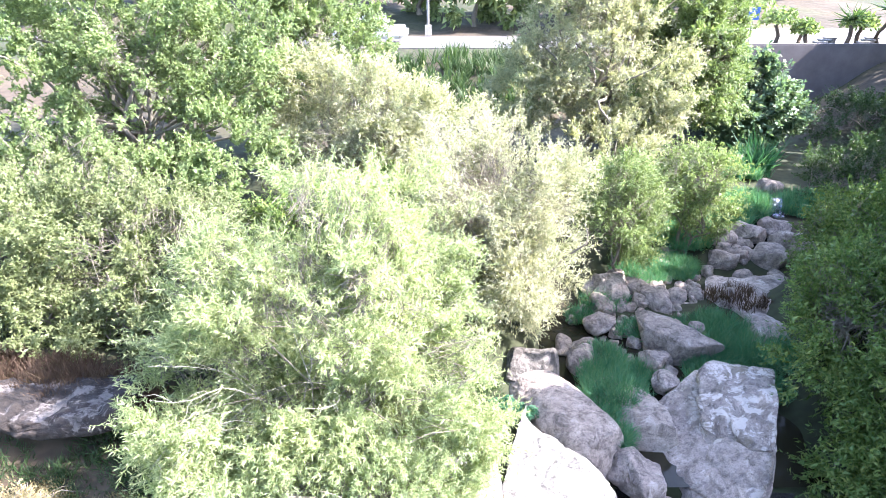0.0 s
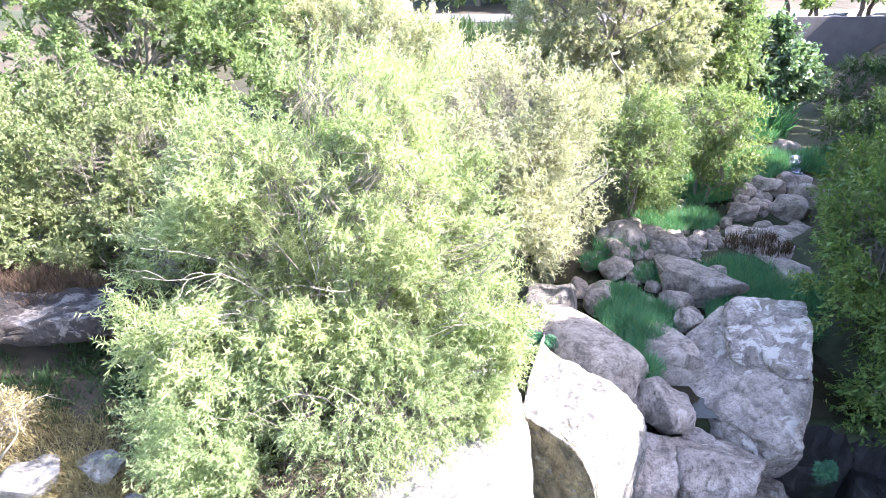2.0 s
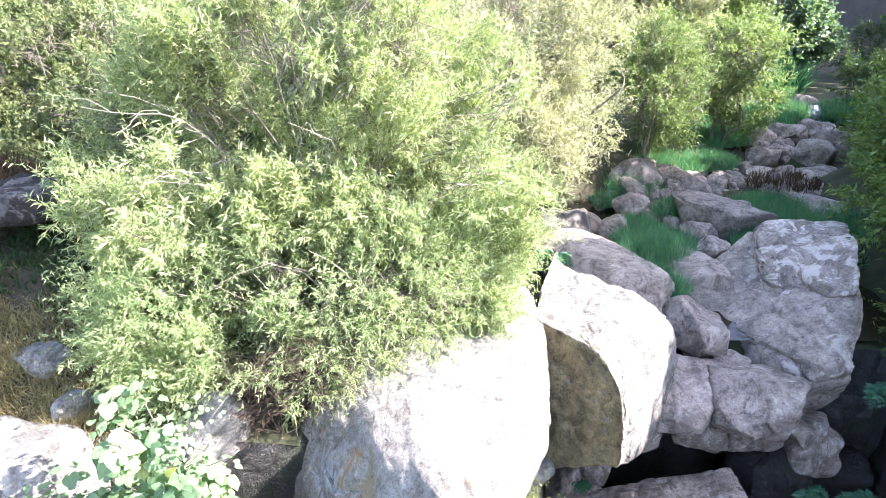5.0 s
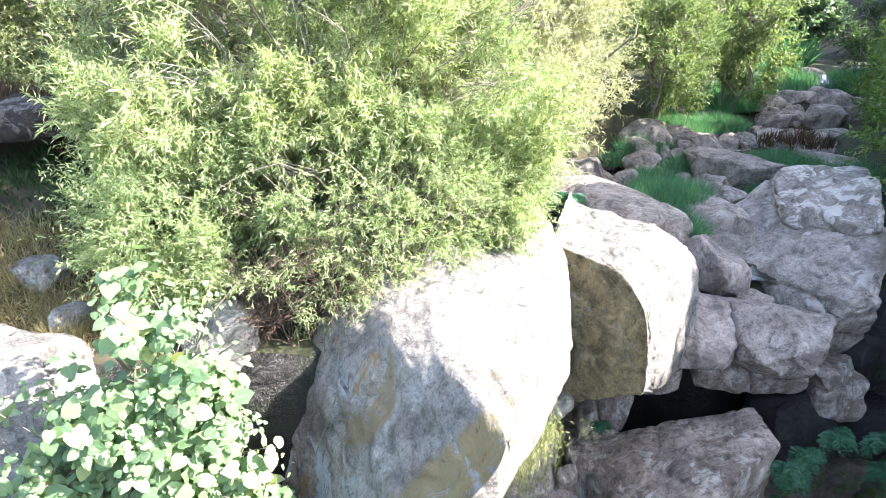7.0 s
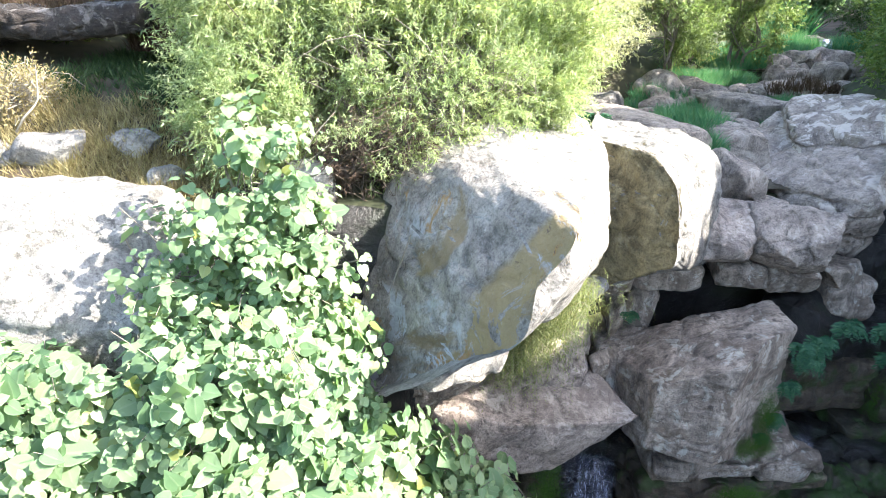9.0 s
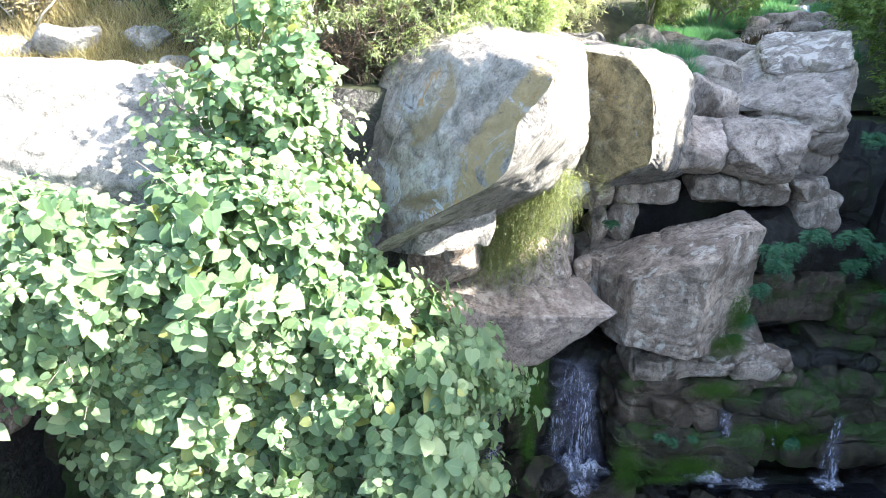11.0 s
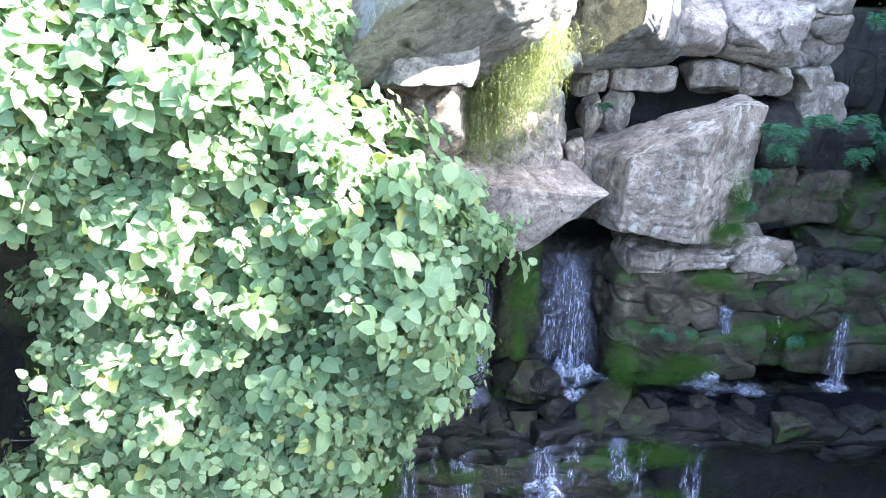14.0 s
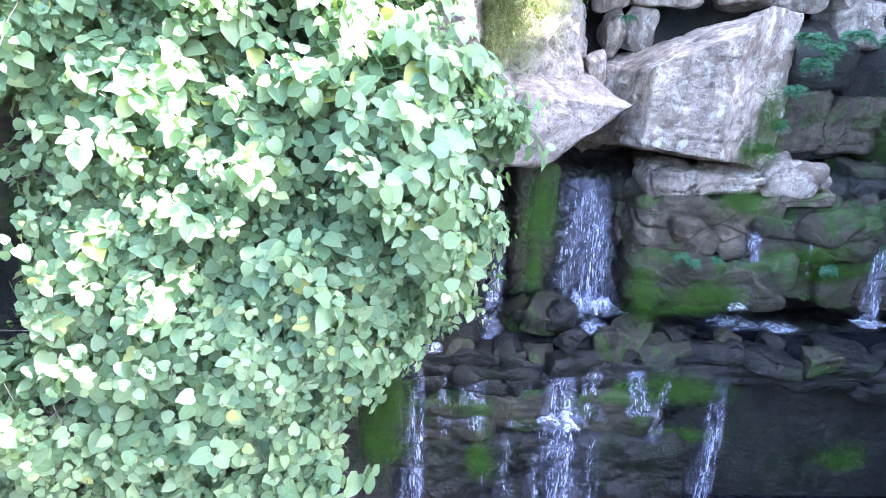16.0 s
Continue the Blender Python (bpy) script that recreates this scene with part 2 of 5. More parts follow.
LEAF_WILLOW = leaf_material("willow_leaf", ((0.0, (0.14, 0.185, 0.0909)), (0.5, (0.273, 0.318, 0.176)), (0.85, (0.385, 0.421, 0.267)), (1.0, (0.448, 0.451, 0.279))), 0.5, 0.5)
LEAF_PALE = leaf_material("pale_willow_leaf", ((0.0, (0.19, 0.204, 0.149)), (0.5, (0.324, 0.322, 0.25)), (1.0, (0.451, 0.428, 0.347))), 0.5, 0.5)
LEAF_OLIVE = leaf_material("olive_green_leaf", ((0.0, (0.0994, 0.139, 0.0584)), (0.5, (0.17, 0.228, 0.104)), (1.0, (0.249, 0.304, 0.153))), 0.45, 0.42)
LEAF_YELLOW = leaf_material("yellow_green_leaf", ((0.0, (0.102, 0.128, 0.0526)), (0.5, (0.15, 0.176, 0.0843)), (1.0, (0.207, 0.232, 0.126))))
LEAF_FRESH = leaf_material("fresh_green_leaf", ((0.0, (0.153, 0.204, 0.103)), (0.5, (0.27, 0.326, 0.182)), (1.0, (0.387, 0.427, 0.279))), 0.5, 0.5)
LEAF_HANG = leaf_material("hanging_grass_leaf", ((0.0, (0.122, 0.154, 0.0648)), (0.5, (0.238, 0.275, 0.13)), (0.85, (0.36, 0.381, 0.216)), (1.0, (0.36, 0.308, 0.18))), 0.6, 0.35)
LEAF_DARK = leaf_material("dark_green_leaf", ((0.0, (0.03, 0.06, 0.027)), (0.6, (0.051, 0.09, 0.039)), (1.0, (0.084, 0.126, 0.054))))
LEAF_BROAD = leaf_material("broad_leaf", ((0.0, (0.117, 0.198, 0.115)), (0.35, (0.162, 0.248, 0.15)), (0.7, (0.212, 0.294, 0.179)), (0.97, (0.279, 0.352, 0.218)), (1.0, (0.308, 0.303, 0.0922))), 0.45, 0.4, 0.5, True)
LEAF_BUSH = leaf_material("shaded_bush_leaf", ((0.0, (0.0688, 0.126, 0.0367)), (0.6, (0.13, 0.2, 0.0612)), (1.0, (0.23, 0.274, 0.0918))))
LEAF_FIG = leaf_material("fig_leaf", ((0.0, (0.0792, 0.137, 0.0936)), (0.6, (0.144, 0.216, 0.151)), (1.0, (0.23, 0.288, 0.209))))
LEAF_FERN = leaf_material("fern_green", ((0.0, (0.024, 0.096, 0.054)), (0.6, (0.048, 0.144, 0.084)), (1.0, (0.078, 0.18, 0.102))))
LEAF_GRASS = leaf_material("green_grass_blade", ((0.0, (0.0544, 0.176, 0.102)), (0.6, (0.0907, 0.239, 0.139)), (1.0, (0.17, 0.277, 0.151))), 0.55)
LEAF_DRY = leaf_material("dry_grass_blade", ((0.0, (0.182, 0.14, 0.0769)), (0.6, (0.282, 0.228, 0.133)), (1.0, (0.404, 0.343, 0.21))), 0.7)
LEAF_RUST = leaf_material("rust_dry_weed", ((0.0, (0.0553, 0.0316, 0.024)), (0.6, (0.0828, 0.0514, 0.0384)), (1.0, (0.114, 0.0795, 0.0624))), 0.7)
LEAF_MOSS = leaf_material("bright_moss", ((0.0, (0.0264, 0.0741, 0.0106)), (0.6, (0.0566, 0.136, 0.0214)), (1.0, (0.105, 0.199, 0.0355))), 0.8)
BARK = plain_material("pale_grey_bark", (0.17, 0.15, 0.12), 0.85, 0.35, 14.0)
BARK_PALE = plain_material("bleached_branch", (0.25, 0.23, 0.19), 0.8, 0.25, 14.0)
BARK_DARK = plain_material("brown_bark", (0.08, 0.06, 0.045), 0.9, 0.35, 12.0)
M_ASPHALT = plain_material("sunlit_asphalt", (0.1, 0.095, 0.095), 0.9, 0.2, 3.0)
M_PLASTER = plain_material("stained_concrete_wall", (0.108, 0.0976, 0.1), 0.9, 0.25, 0.9)
M_CONCRETE = plain_material("light_concrete", (0.3, 0.29, 0.27), 0.85, 0.15, 2.0)
M_METAL = plain_material("galvanised_metal", (0.25, 0.25, 0.25), 0.45, 0.1, 5.0, 0.8)


def ground_material():
    w = Nodes("earth_and_litter")
    col = w.ramp(w.noise(0.28, 2.34, 0.225), ((0.3, (0.04, 0.0332, 0.0188)), (0.5, (0.068, 0.0507, 0.0319)), (0.7, (0.1, 0.078, 0.0488))))
    col = w.mix(w.ramp(w.noise(0.14, 1.95, 0.225), ((0.42, 0.0), (0.56, 0.85))), col, (0.028, 0.039, 0.0131))
    col = w.mix(0.6, col, w.ramp(w.noise(5.6, 2.34, 0.262), ((0.3, 0.4), (0.6, 1.0))), "MULTIPLY")
    w.link(col, w.b.inputs["Base Color"])
    w.b.inputs["Roughness"].default_value = 0.95
    w.bump([(w.noise(1.6, 3.12, 0.262), 0.8, 0.08)])
    return w.m


def water_material(name, colour, rough, scale, strength):
    w = Nodes(name)
    w.b.inputs["Base Color"].default_value = (*colour, 1)
    w.b.inputs["Roughness"].default_value = rough
    w.b.inputs["IOR"].default_value = 1.33
    w.bump([(w.noise(scale, 4, 0.55, 0.6), strength, 0.03)])
    return w.m


def fall_material(name, scale, edge, thick):
    """Moving water: a clear film broken by white aerated strands, thinning out towards its rim."""
    w = Nodes(name)
    n = w.noise(scale, 8, 0.72, 1.2)
    fine = w.noise(tuple(2.6 * v for v in scale), 5, 0.7, 0.6)
    broad = w.ramp(w.noise(tuple(0.3 * v for v in scale), 4, 0.6, 0.8), ((0.36, 0.25), (0.6, 1.0)))
    white = w.mix(1.0, w.ramp(n, ((edge, 0.0), (edge + 0.1, thick))), w.ramp(fine, ((0.35, 0.25), (0.62, 1.0))), "MULTIPLY")
    white = w.mix(1.0, white, broad, "MULTIPLY")
    fade = w.n.new("ShaderNodeAttribute")
    fade.attribute_name = "fade"
    white = w.mix(1.0, white, fade.outputs["Fac"], "MULTIPLY")
    w.b.inputs["Base Color"].default_value = (0.74, 0.77, 0.9, 1)
    w.b.inputs["Roughness"].default_value = 0.3
    clear = w.n.new("ShaderNodeBsdfTransparent")
    clear.inputs[0].default_value = (0.86, 0.87, 0.93, 1)
    gl = w.n.new("ShaderNodeBsdfGlossy")
    gl.inputs["Roughness"].default_value = 0.25
    gl.inputs["Color"].default_value = (0.55, 0.6, 0.9, 1)
    film = w.n.new("ShaderNodeMixShader")
    w.link(w.mix(1.0, fade.outputs["Fac"], (0.045, 0.045, 0.045), "MULTIPLY"), film.inputs[0])
    w.link(clear.outputs[0], film.inputs[1])
    w.link(gl.outputs[0], film.inputs[2])
    ms = w.n.new("ShaderNodeMixShader")
    w.link(white, ms.inputs[0])
    w.link(film.outputs[0], ms.inputs[1])
    w.link(w.b.outputs[0], ms.inputs[2])
    w.link(ms.outputs[0], w.n["Material Output"].inputs["Surface"])
    w.bump([(n, 0.6, 0.03)])
    return w.m


M_GROUND = ground_material()
M_STREAM = water_material("dark_stream_water", (0.025, 0.022, 0.014), 0.06, 7.0, 0.25)
M_POOL = water_material("black_pool_water", (0.01, 0.011, 0.013), 0.09, (5.0, 14.0, 5.0), 0.9)
M_FALL = fall_material("falling_water", (26.0, 26.0, 2.0), 0.5, 1.0)
M_SPLASH = fall_material("splashing_water", (12.0, 16.0, 10.0), 0.37, 1.0)


# ---- ground ----
def stream_x(y):
    return np.interp(y, [4, 7, 10, 13, 16, 20, 25, 33, 45], [3.4, 3.4, 4.0, 4.6, 7.4, 10.6, 13.0, 16.0, 20.0])


def height(x, y):
    """The ground's height: gorge with its cliff, stream bed, left bank, wooded right bank, road bank and far hill."""
    x, y = np.asarray(x, float), np.asarray(y, float)
    p = np.stack([x * 0.35, y * 0.35, 0 * x], -1)
    bumps = 0.5 * fbm(p.reshape(-1, 3), 5, 5).reshape(x.shape)
    sx = stream_x(y)
    bed = np.interp(y, [0, 8, 13, 16, 20, 33], [3.6, 4.1, 4.35, 4.65, 4.78, 5.0]) - 0.65 * np.exp(-((x - 2.7) ** 2 / 1.0 + (y - 12.7) ** 2 / 3.5))
    left = np.interp(y, [0, 6, 12, 25, 32, 34, 60], [4.7, 4.9, 5.3, 5.8, 7.3, 7.55, 8.5]) + 0.09 * np.clip(-x - 3, 0, 8)
    far = smooth(13, 28, y)
    # right bank, raised out of view to keep the sun off the gorge
    hill = np.interp(y, [-14, -6, -1, 2, 9, 13, 18, 24], [-2.0, 0.0, 6.0, 9.5, 9.0, 7.0, 5.9, 5.2])
    right = np.maximum(hill, left * far)
    wl = np.interp(y, [6, 12, 16], [2.2, 1.5, 1.6])
    z = np.where(x < sx, bed + (left - bed) * smooth(0.7, wl + 1.6, sx - x), bed + (right - bed) * smooth(2.4, 6.8, x - sx))
    z = z + np.where(x > sx + 2, 0.8, 0.6) * bumps
    z = z + 0.7 * smooth(4.5, 6.4, y) * (1 - smooth(8.5, 11.0, y)) * smooth(2.8, 4.2, -x)
    z = z - 1.1 * np.exp(-((x - 2.55) / 0.6) ** 2 - ((y - 11.7) / 1.6) ** 2) - 0.3 * np.exp(-((x - 7.8) / 1.2) ** 2 - ((y - 14.6) / 0.5) ** 2)
    wall_zone = smooth(32.5, 32.6, y) * smooth(13.6, 14.0, x)
    z = z * (1 - wall_zone) + 7.55 * wall_zone
    road = smooth(33.5, 34, y) * (1 - smooth(41, 44, y))
    z = z * (1 - road) + 7.55 * road
    z = z + 0.12 * np.clip(y - 44, 0, 60) + 0.02 * np.clip(y - 90, 0, 400)
    lip = np.interp(x, [-30, -6.2, -5.2, -3, -1.4, -0.2, 0.8, 3.0, 5.5, 6.3, 7.0, 8.0, 30], [-8, -8, 4.3, 4.4, 4.6, 6.3, 7.2, 7.6, 7.5, 7.0, 3.0, -3, -3])
    # rises again behind the viewpoint: an added, unseen bank that cuts low sky light
    deep = np.interp(y, [-60, -22, -15, -9, 4], [9.0, 7.0, 3.5, -3.6, -4.4])
    cliff = smooth(-0.35, 0.1, y - lip)
    z = deep * (1 - cliff) + z * cliff
    shelf = smooth(5.2, 5.35, y) * (1 - smooth(6.2, 6.8, x)) * (1 - cliff)
    return z * (1 - shelf) + np.maximum(z, -1.25) * shelf


def axis(stops):
    """Grid lines, closer together where the camera comes near."""
    out = []
    for (a, b, step) in stops:
        out += list(np.arange(a, b, step))
    return np.array(out + [stops[-1][1]])


gx = axis([(-900, -100, 80), (-100, -30, 7), (-30, -9, 0.8), (-9, 9, 0.16), (9, 30, 0.8), (30, 100, 7), (100, 900, 80)])
gy = axis([(-600, -60, 60), (-60, -8, 3), (-8, 3, 0.5), (3, 16, 0.14), (16, 46, 0.4), (46, 100, 4), (100, 1200, 90)])
X, Y = np.meshgrid(gx, gy)
Z = height(X, Y)
idx = np.arange(X.size).reshape(X.shape)
quads = np.stack([idx[:-1, :-1], idx[:-1, 1:], idx[1:, 1:], idx[1:, :-1]], -1).reshape(-1, 4)
me = mesh_from("ground", np.stack([X, Y, Z], -1).reshape(-1, 3), quads, [M_GROUND, M_WETSHADE])
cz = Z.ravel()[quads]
# steep and deep ground gets the stone with shade in its colour
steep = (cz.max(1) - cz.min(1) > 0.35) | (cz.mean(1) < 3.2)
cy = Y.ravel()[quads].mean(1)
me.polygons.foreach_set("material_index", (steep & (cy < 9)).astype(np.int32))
put("ground", me, label="earthy banks, stream bed and cliff under brush", category="ground", kind="structure")


def sheet(name, x0, x1, y0, y1, z, material, label, nx=2, ny=2):
    xs, ys = np.linspace(x0, x1, nx), np.linspace(y0, y1, ny)
    A, B = np.meshgrid(xs, ys)
    i = np.arange(A.size).reshape(A.shape)
    q = np.stack([i[:-1, :-1], i[:-1, 1:], i[1:, 1:], i[1:, :-1]], -1).reshape(-1, 4)
    return put(name, mesh_from(name, np.stack([A, B, np.full(A.shape, z)], -1).reshape(-1, 3), q, material), label=label, category="water", kind="structure")


sheet("water_stream", -1, 7.5, 7.6, 15.2, 4.2, M_STREAM, "dark still stream water between boulders")
sheet("water_upstream", 6.5, 14, 15.6, 30, 4.72, M_STREAM, "shallow stream water above the stones")
sheet("water_ledge", -1.6, 6.2, 4.8, 5.6, -1.13, M_POOL, "thin sheet of dark water on the rock shelf")
sheet("water_pool", -12, 12, -30, 5.6, -3.75, M_POOL, "black plunge pool below the falls")


# ---- rocks ----
def ball(n, rs):
    return unit(rs.normal(size=(n, 3)))


SPHERES = {}


def sphere(level):
    if level not in SPHERES:
        bm = bmesh.new()
        bmesh.ops.create_icosphere(bm, subdivisions=level, radius=1)
        SPHERES[level] = (np.array([v.co[:] for v in bm.verts]), np.array([[v.index for v in f.verts] for f in bm.faces]))
        bm.free()
    return SPHERES[level]


def rock(name, at, half, turn=(0, 0, 0), cuts=(), material=None, label="", square=3.2, rough=0.06, level=5, seed=1, second=None, toward=None, layers=0.0, category="boulder", parent=None, group="", kind="", facets=11, soft=0.06, chunk=0.035, cell=(0.55, 0.55, 0.4), side=0.62, groove=0.35):
    """A boulder: rounded block of the half sizes, turned, flattened where planes (normal, point) cut it, then weathered."""
    v, f = sphere(level)
    v = v / (np.abs(v) ** square).sum(1, keepdims=True) ** (1 / square)
    v = v * np.array(half)
    v = v @ np.array(Euler([radians(a) for a in turn]).to_matrix()).T
    at = np.array(at, float)
    for n, p in cuts:
        n = unit(np.array(n, float))
        over = (v + at - np.array(p)) @ n
        k = soft
        v = v - np.outer(np.where(over > -k, np.where(over > k, over, (over + k) ** 2 / (4 * k)), 0) * 0.97, n)
    fr = np.random.RandomState(seed)
    for n in ball(facets, fr):
        over = v @ n
        lim = over.max() * fr.uniform(0.58, 0.85)
        v = v - np.outer(np.maximum(over - lim, 0) * 0.95, n)
    size = float(np.mean(half))
    nrm = unit(v / np.array(half) ** 2)
    q = v + seed * 17.3
    d = 2.0 * fbm(q * 0.9 / size, seed, 2) + 1.3 * fbm(q * 2.3, seed + 7, 5) + 0.5 * np.abs(fbm(q * 6.0, seed + 9, 3))
    ridge = np.abs(fbm(q * 1.3 / size ** 0.5, seed + 3, 3))
    d = d - 0.9 * np.exp(-(ridge / 0.02) ** 2) * 0.35
    if layers:
        d = d + layers * fbm(np.stack([v[:, 0] * 0.5, v[:, 1] * 0.5, (v[:, 2] + at[2]) * 4.5], -1) @ np.array(Euler((0.12, 0.1, 0)).to_matrix()), seed, 2) * 4
    val, edge = cells((v + fbm(v * 2.0, seed, 2)[:, None] * 0.15 + at) / np.array(cell), seed)
    broken = chunk * ((val - 0.5) * smooth(0.0, 0.25, edge) - groove * (1 - smooth(0.0, 0.1, edge)))
    v = v + nrm * (d * rough * size ** 0.5 + broken * min(1.0, size * 1.6))[:, None]
    mats = [material] + ([second] if second else [])
    me = mesh_from(name, v, f, mats)
    if second:
        me.polygons.foreach_set("material_index", ((np.array([p.normal[:] for p in me.polygons]) @ unit(np.array(toward, float))) > side).astype(np.int32))
    return put(name, me, parent, at, label, category if not parent else "", group, kind)


# the great overhanging boulder, its neighbour and the stones round them
rock("boulder", (-0.2, 5.3, 4.4), (2.1, 3.0, 1.5), (0, 0, 0),
     (((-0.78, -0.57, 0.26), (-1.3, 4.35, 4.7)), ((-0.65, -0.5, 0.57), (-1.0, 4.55, 5.34)), ((-0.75, 0.65, 0.05), (-1.66, 4.75, 4.9)), ((0.3, -0.05, 0.95), (0.3, 5.6, 5.38)), ((-0.2, -0.1, 0.97), (-0.93, 4.53, 5.42)),
      ((0.945, -0.325, 0.04), (0.4, 4.4, 5.0)), ((0.99, 0.1, 0.0), (0.86, 6.0, 5.0)), ((0.3, -0.94, 0.15), (-0.27, 2.96, 4.9)), ((0.75, -0.45, -0.48), (-0.35, 3.1, 4.5)), ((0.385, -0.431, -0.816), (-0.98, 3.52, 3.98)), ((0.0, -0.1, -1.0), (0.0, 5.0, 3.4))),
     M_PALE, "huge pale limestone boulder with a shaded lichened face", 7.0, 0.04, 7, 3, M_FACE, (-0.78, -0.57, 0.3), facets=0, soft=0.1, side=0.72, chunk=0.05)
rock("boulder", (1.6, 7.0, 4.4), (1.25, 2.1, 1.1), (0, 0, 4),
     (((-0.67, -0.73, 0.12), (1.35, 5.85, 4.6)), ((0.8, -0.58, 0.12), (2.05, 6.1, 4.6)), ((0.5, -0.42, 0.76), (1.95, 6.2, 5.0)), ((0.08, 0.04, 1.0), (1.6, 6.4, 5.14)), ((0.75, 0.65, 0.05), (2.4, 7.05, 4.7)), ((0.2, -0.45, -0.87), (1.5, 5.7, 3.8)), ((-0.95, 0.3, 0.0), (0.9, 6.9, 4.7))),
     M_PALE, "pale boulder with a brown-stained side and spotted top", 5.0, 0.06, 7, 8, M_BROWN, (-0.67, -0.73, 0.0), facets=0, soft=0.32, side=0.66)
rock("boulder", (2.08, 8.85, 4.42), (0.66, 1.4, 0.64), (0, 0, 30), (((0.14, 0.0, 1), (2.0, 8.3, 5.02)),), M_TAN, "long smooth tan boulder beside the stream", 2.7, 0.04, 6, 12, facets=2)
rock("boulder", (1.68, 9.95, 4.82), (0.62, 0.48, 0.34), (0, 0, 10), (), M_SPOTTED, "rounded pale rock spotted with black lichen", 3.0, 0.12, 5, 21)
rock("boulder", (3.45, 9.1, 4.25), (0.5, 1.15, 0.58), (0, 0, 30), (), M_TAN, "tan boulder half covered in grass", 2.6, 0.05, 6, 14, facets=2)
rock("boulder", (3.18, 7.72, 4.2), (0.5, 0.47, 0.52), (0, 0, 20), (), M_GREY, "rounded grey boulder wedged between larger ones", 3.2, 0.09, 5, 15)
rock("boulder", (3.75, 8.9, 4.3), (0.3, 0.5, 0.3), (0, 0, 30), (), M_GREY, "small grey rounded rock", 3.0, 0.1, 4, 16)
rock("boulder", (3.6, 9.6, 4.35), (0.25, 0.3, 0.25), (0, 0, 0), (), M_GREY, "small grey rounded rock", 3.0, 0.1, 4, 17)
rock("boulder", (4.7, 8.2, 4.1), (1.35, 2.0, 0.95), (0, 0, -4),
     (((-0.4, -0.12, 0.91), (4.84, 7.6, 4.52)), ((0.9, -0.43, 0.05), (5.1, 7.4, 4.5)), ((0.1, -0.85, -0.5), (4.7, 6.8, 4.3)), ((-0.8, -0.45, 0.35), (3.95, 7.9, 4.3)), ((0.1, -0.9, 0.42), (4.6, 6.9, 4.35)), ((-0.5, 0.85, 0.1), (4.5, 9.7, 4.7))),
     M_GREY, "broad sloping grey slab over the drop", 7.0, 0.06, 7, 28, facets=0, chunk=0.1, cell=(1.5, 1.0, 0.35), soft=0.08)
rock("boulder", (5.35, 8.75, 4.55), (0.85, 1.0, 0.62), (0, 0, -14),
     (((-0.34, -0.16, 0.92), (5.3, 8.2, 5.03)), ((0.92, -0.38, 0.1), (5.5, 8.2, 4.9)), ((-0.62, -0.5, 0.6), (4.85, 8.2, 4.84)), ((-0.1, -0.8, 0.6), (5.2, 7.75, 4.9))),
     M_LICHEN, "cracked grey ledge edged with white lichen", 6.0, 0.07, 6, 18, layers=0.08, facets=0, chunk=0.09, cell=(1.3, 0.8, 0.22), soft=0.08)
rock("boulder", (2.6, 6.88, 3.86), (0.9, 0.55, 0.34), (4, 6, -12), (((0.35, -0.5, 0.79), (2.7, 6.6, 4.08)), ((0.0, -0.5, -0.86), (2.6, 6.55, 3.55)), ((0.75, -0.6, -0.1), (3.12, 6.6, 3.9))), M_GREY, "blue-grey wedge of rock over the cave", 4.0, 0.06, 6, 23, facets=1)
rock("boulder", (3.72, 6.85, 3.82), (0.62, 0.55, 0.45), (0, 8, 8), (((-0.2, -0.55, 0.81), (3.75, 6.55, 4.08)), ((0.05, -0.6, -0.8), (3.8, 6.4, 3.5)), ((0.7, -0.65, 0.2), (4.2, 6.5, 3.95))), M_GREY, "blocky grey rock at the lip", 4.0, 0.09, 6, 24, facets=4)
rock("boulder", (3.6, 7.25, 4.0), (0.24, 0.28, 0.2), (0, 0, 30), (), M_GREY, "small grey stone jammed between boulders", 3.0, 0.1, 4, 25)

# left bank rocks
rock("boulder", (-4.9, 4.05, 4.25), (1.85, 0.75, 1.05), (0, 0, 4), (((0.05, -0.05, 1), (-4, 4, 5.22)), ((0.22, -0.7, 0.68), (-4.2, 3.78, 4.98)), ((0.75, -0.35, 0.5), (-3.25, 4.0, 4.8))), M_PALE, "flat sunlit white limestone slab beside dry grass", 5.0, 0.06, 6, 31, layers=0.05, facets=0, chunk=0.08, cell=(0.9, 0.7, 0.4), soft=0.08)
rock("boulder", (-2.8, 4.1, 4.3), (0.5, 0.45, 0.5), (10, 0, 20), (), M_GREY, "grey fissured rock at the slab's corner", 3.4, 0.16, 5, 32)
rock("boulder", (-5.6, 6.9, 6.42), (1.35, 0.5, 0.15), (0, -2, 3), (), M_SHADELEDGE, "dark bedded ledge of rock with white lichen", 7.0, 0.09, 6, 33, layers=0.12, facets=2, chunk=0.12, cell=(0.6, 0.5, 0.14))
rock("boulder", (-5.0, 5.55, 5.2), (0.95, 0.55, 0.2), (0, 0, 12), (), M_PALE, "low white slab among dry grass", 4.0, 0.1, 6, 34, facets=3)
rock("boulder", (-2.3, 4.85, 5.0), (0.34, 0.3, 0.34), (0, 10, 20), (), M_PALE, "sunlit white rock in a cleft", 3.4, 0.1, 4, 35)

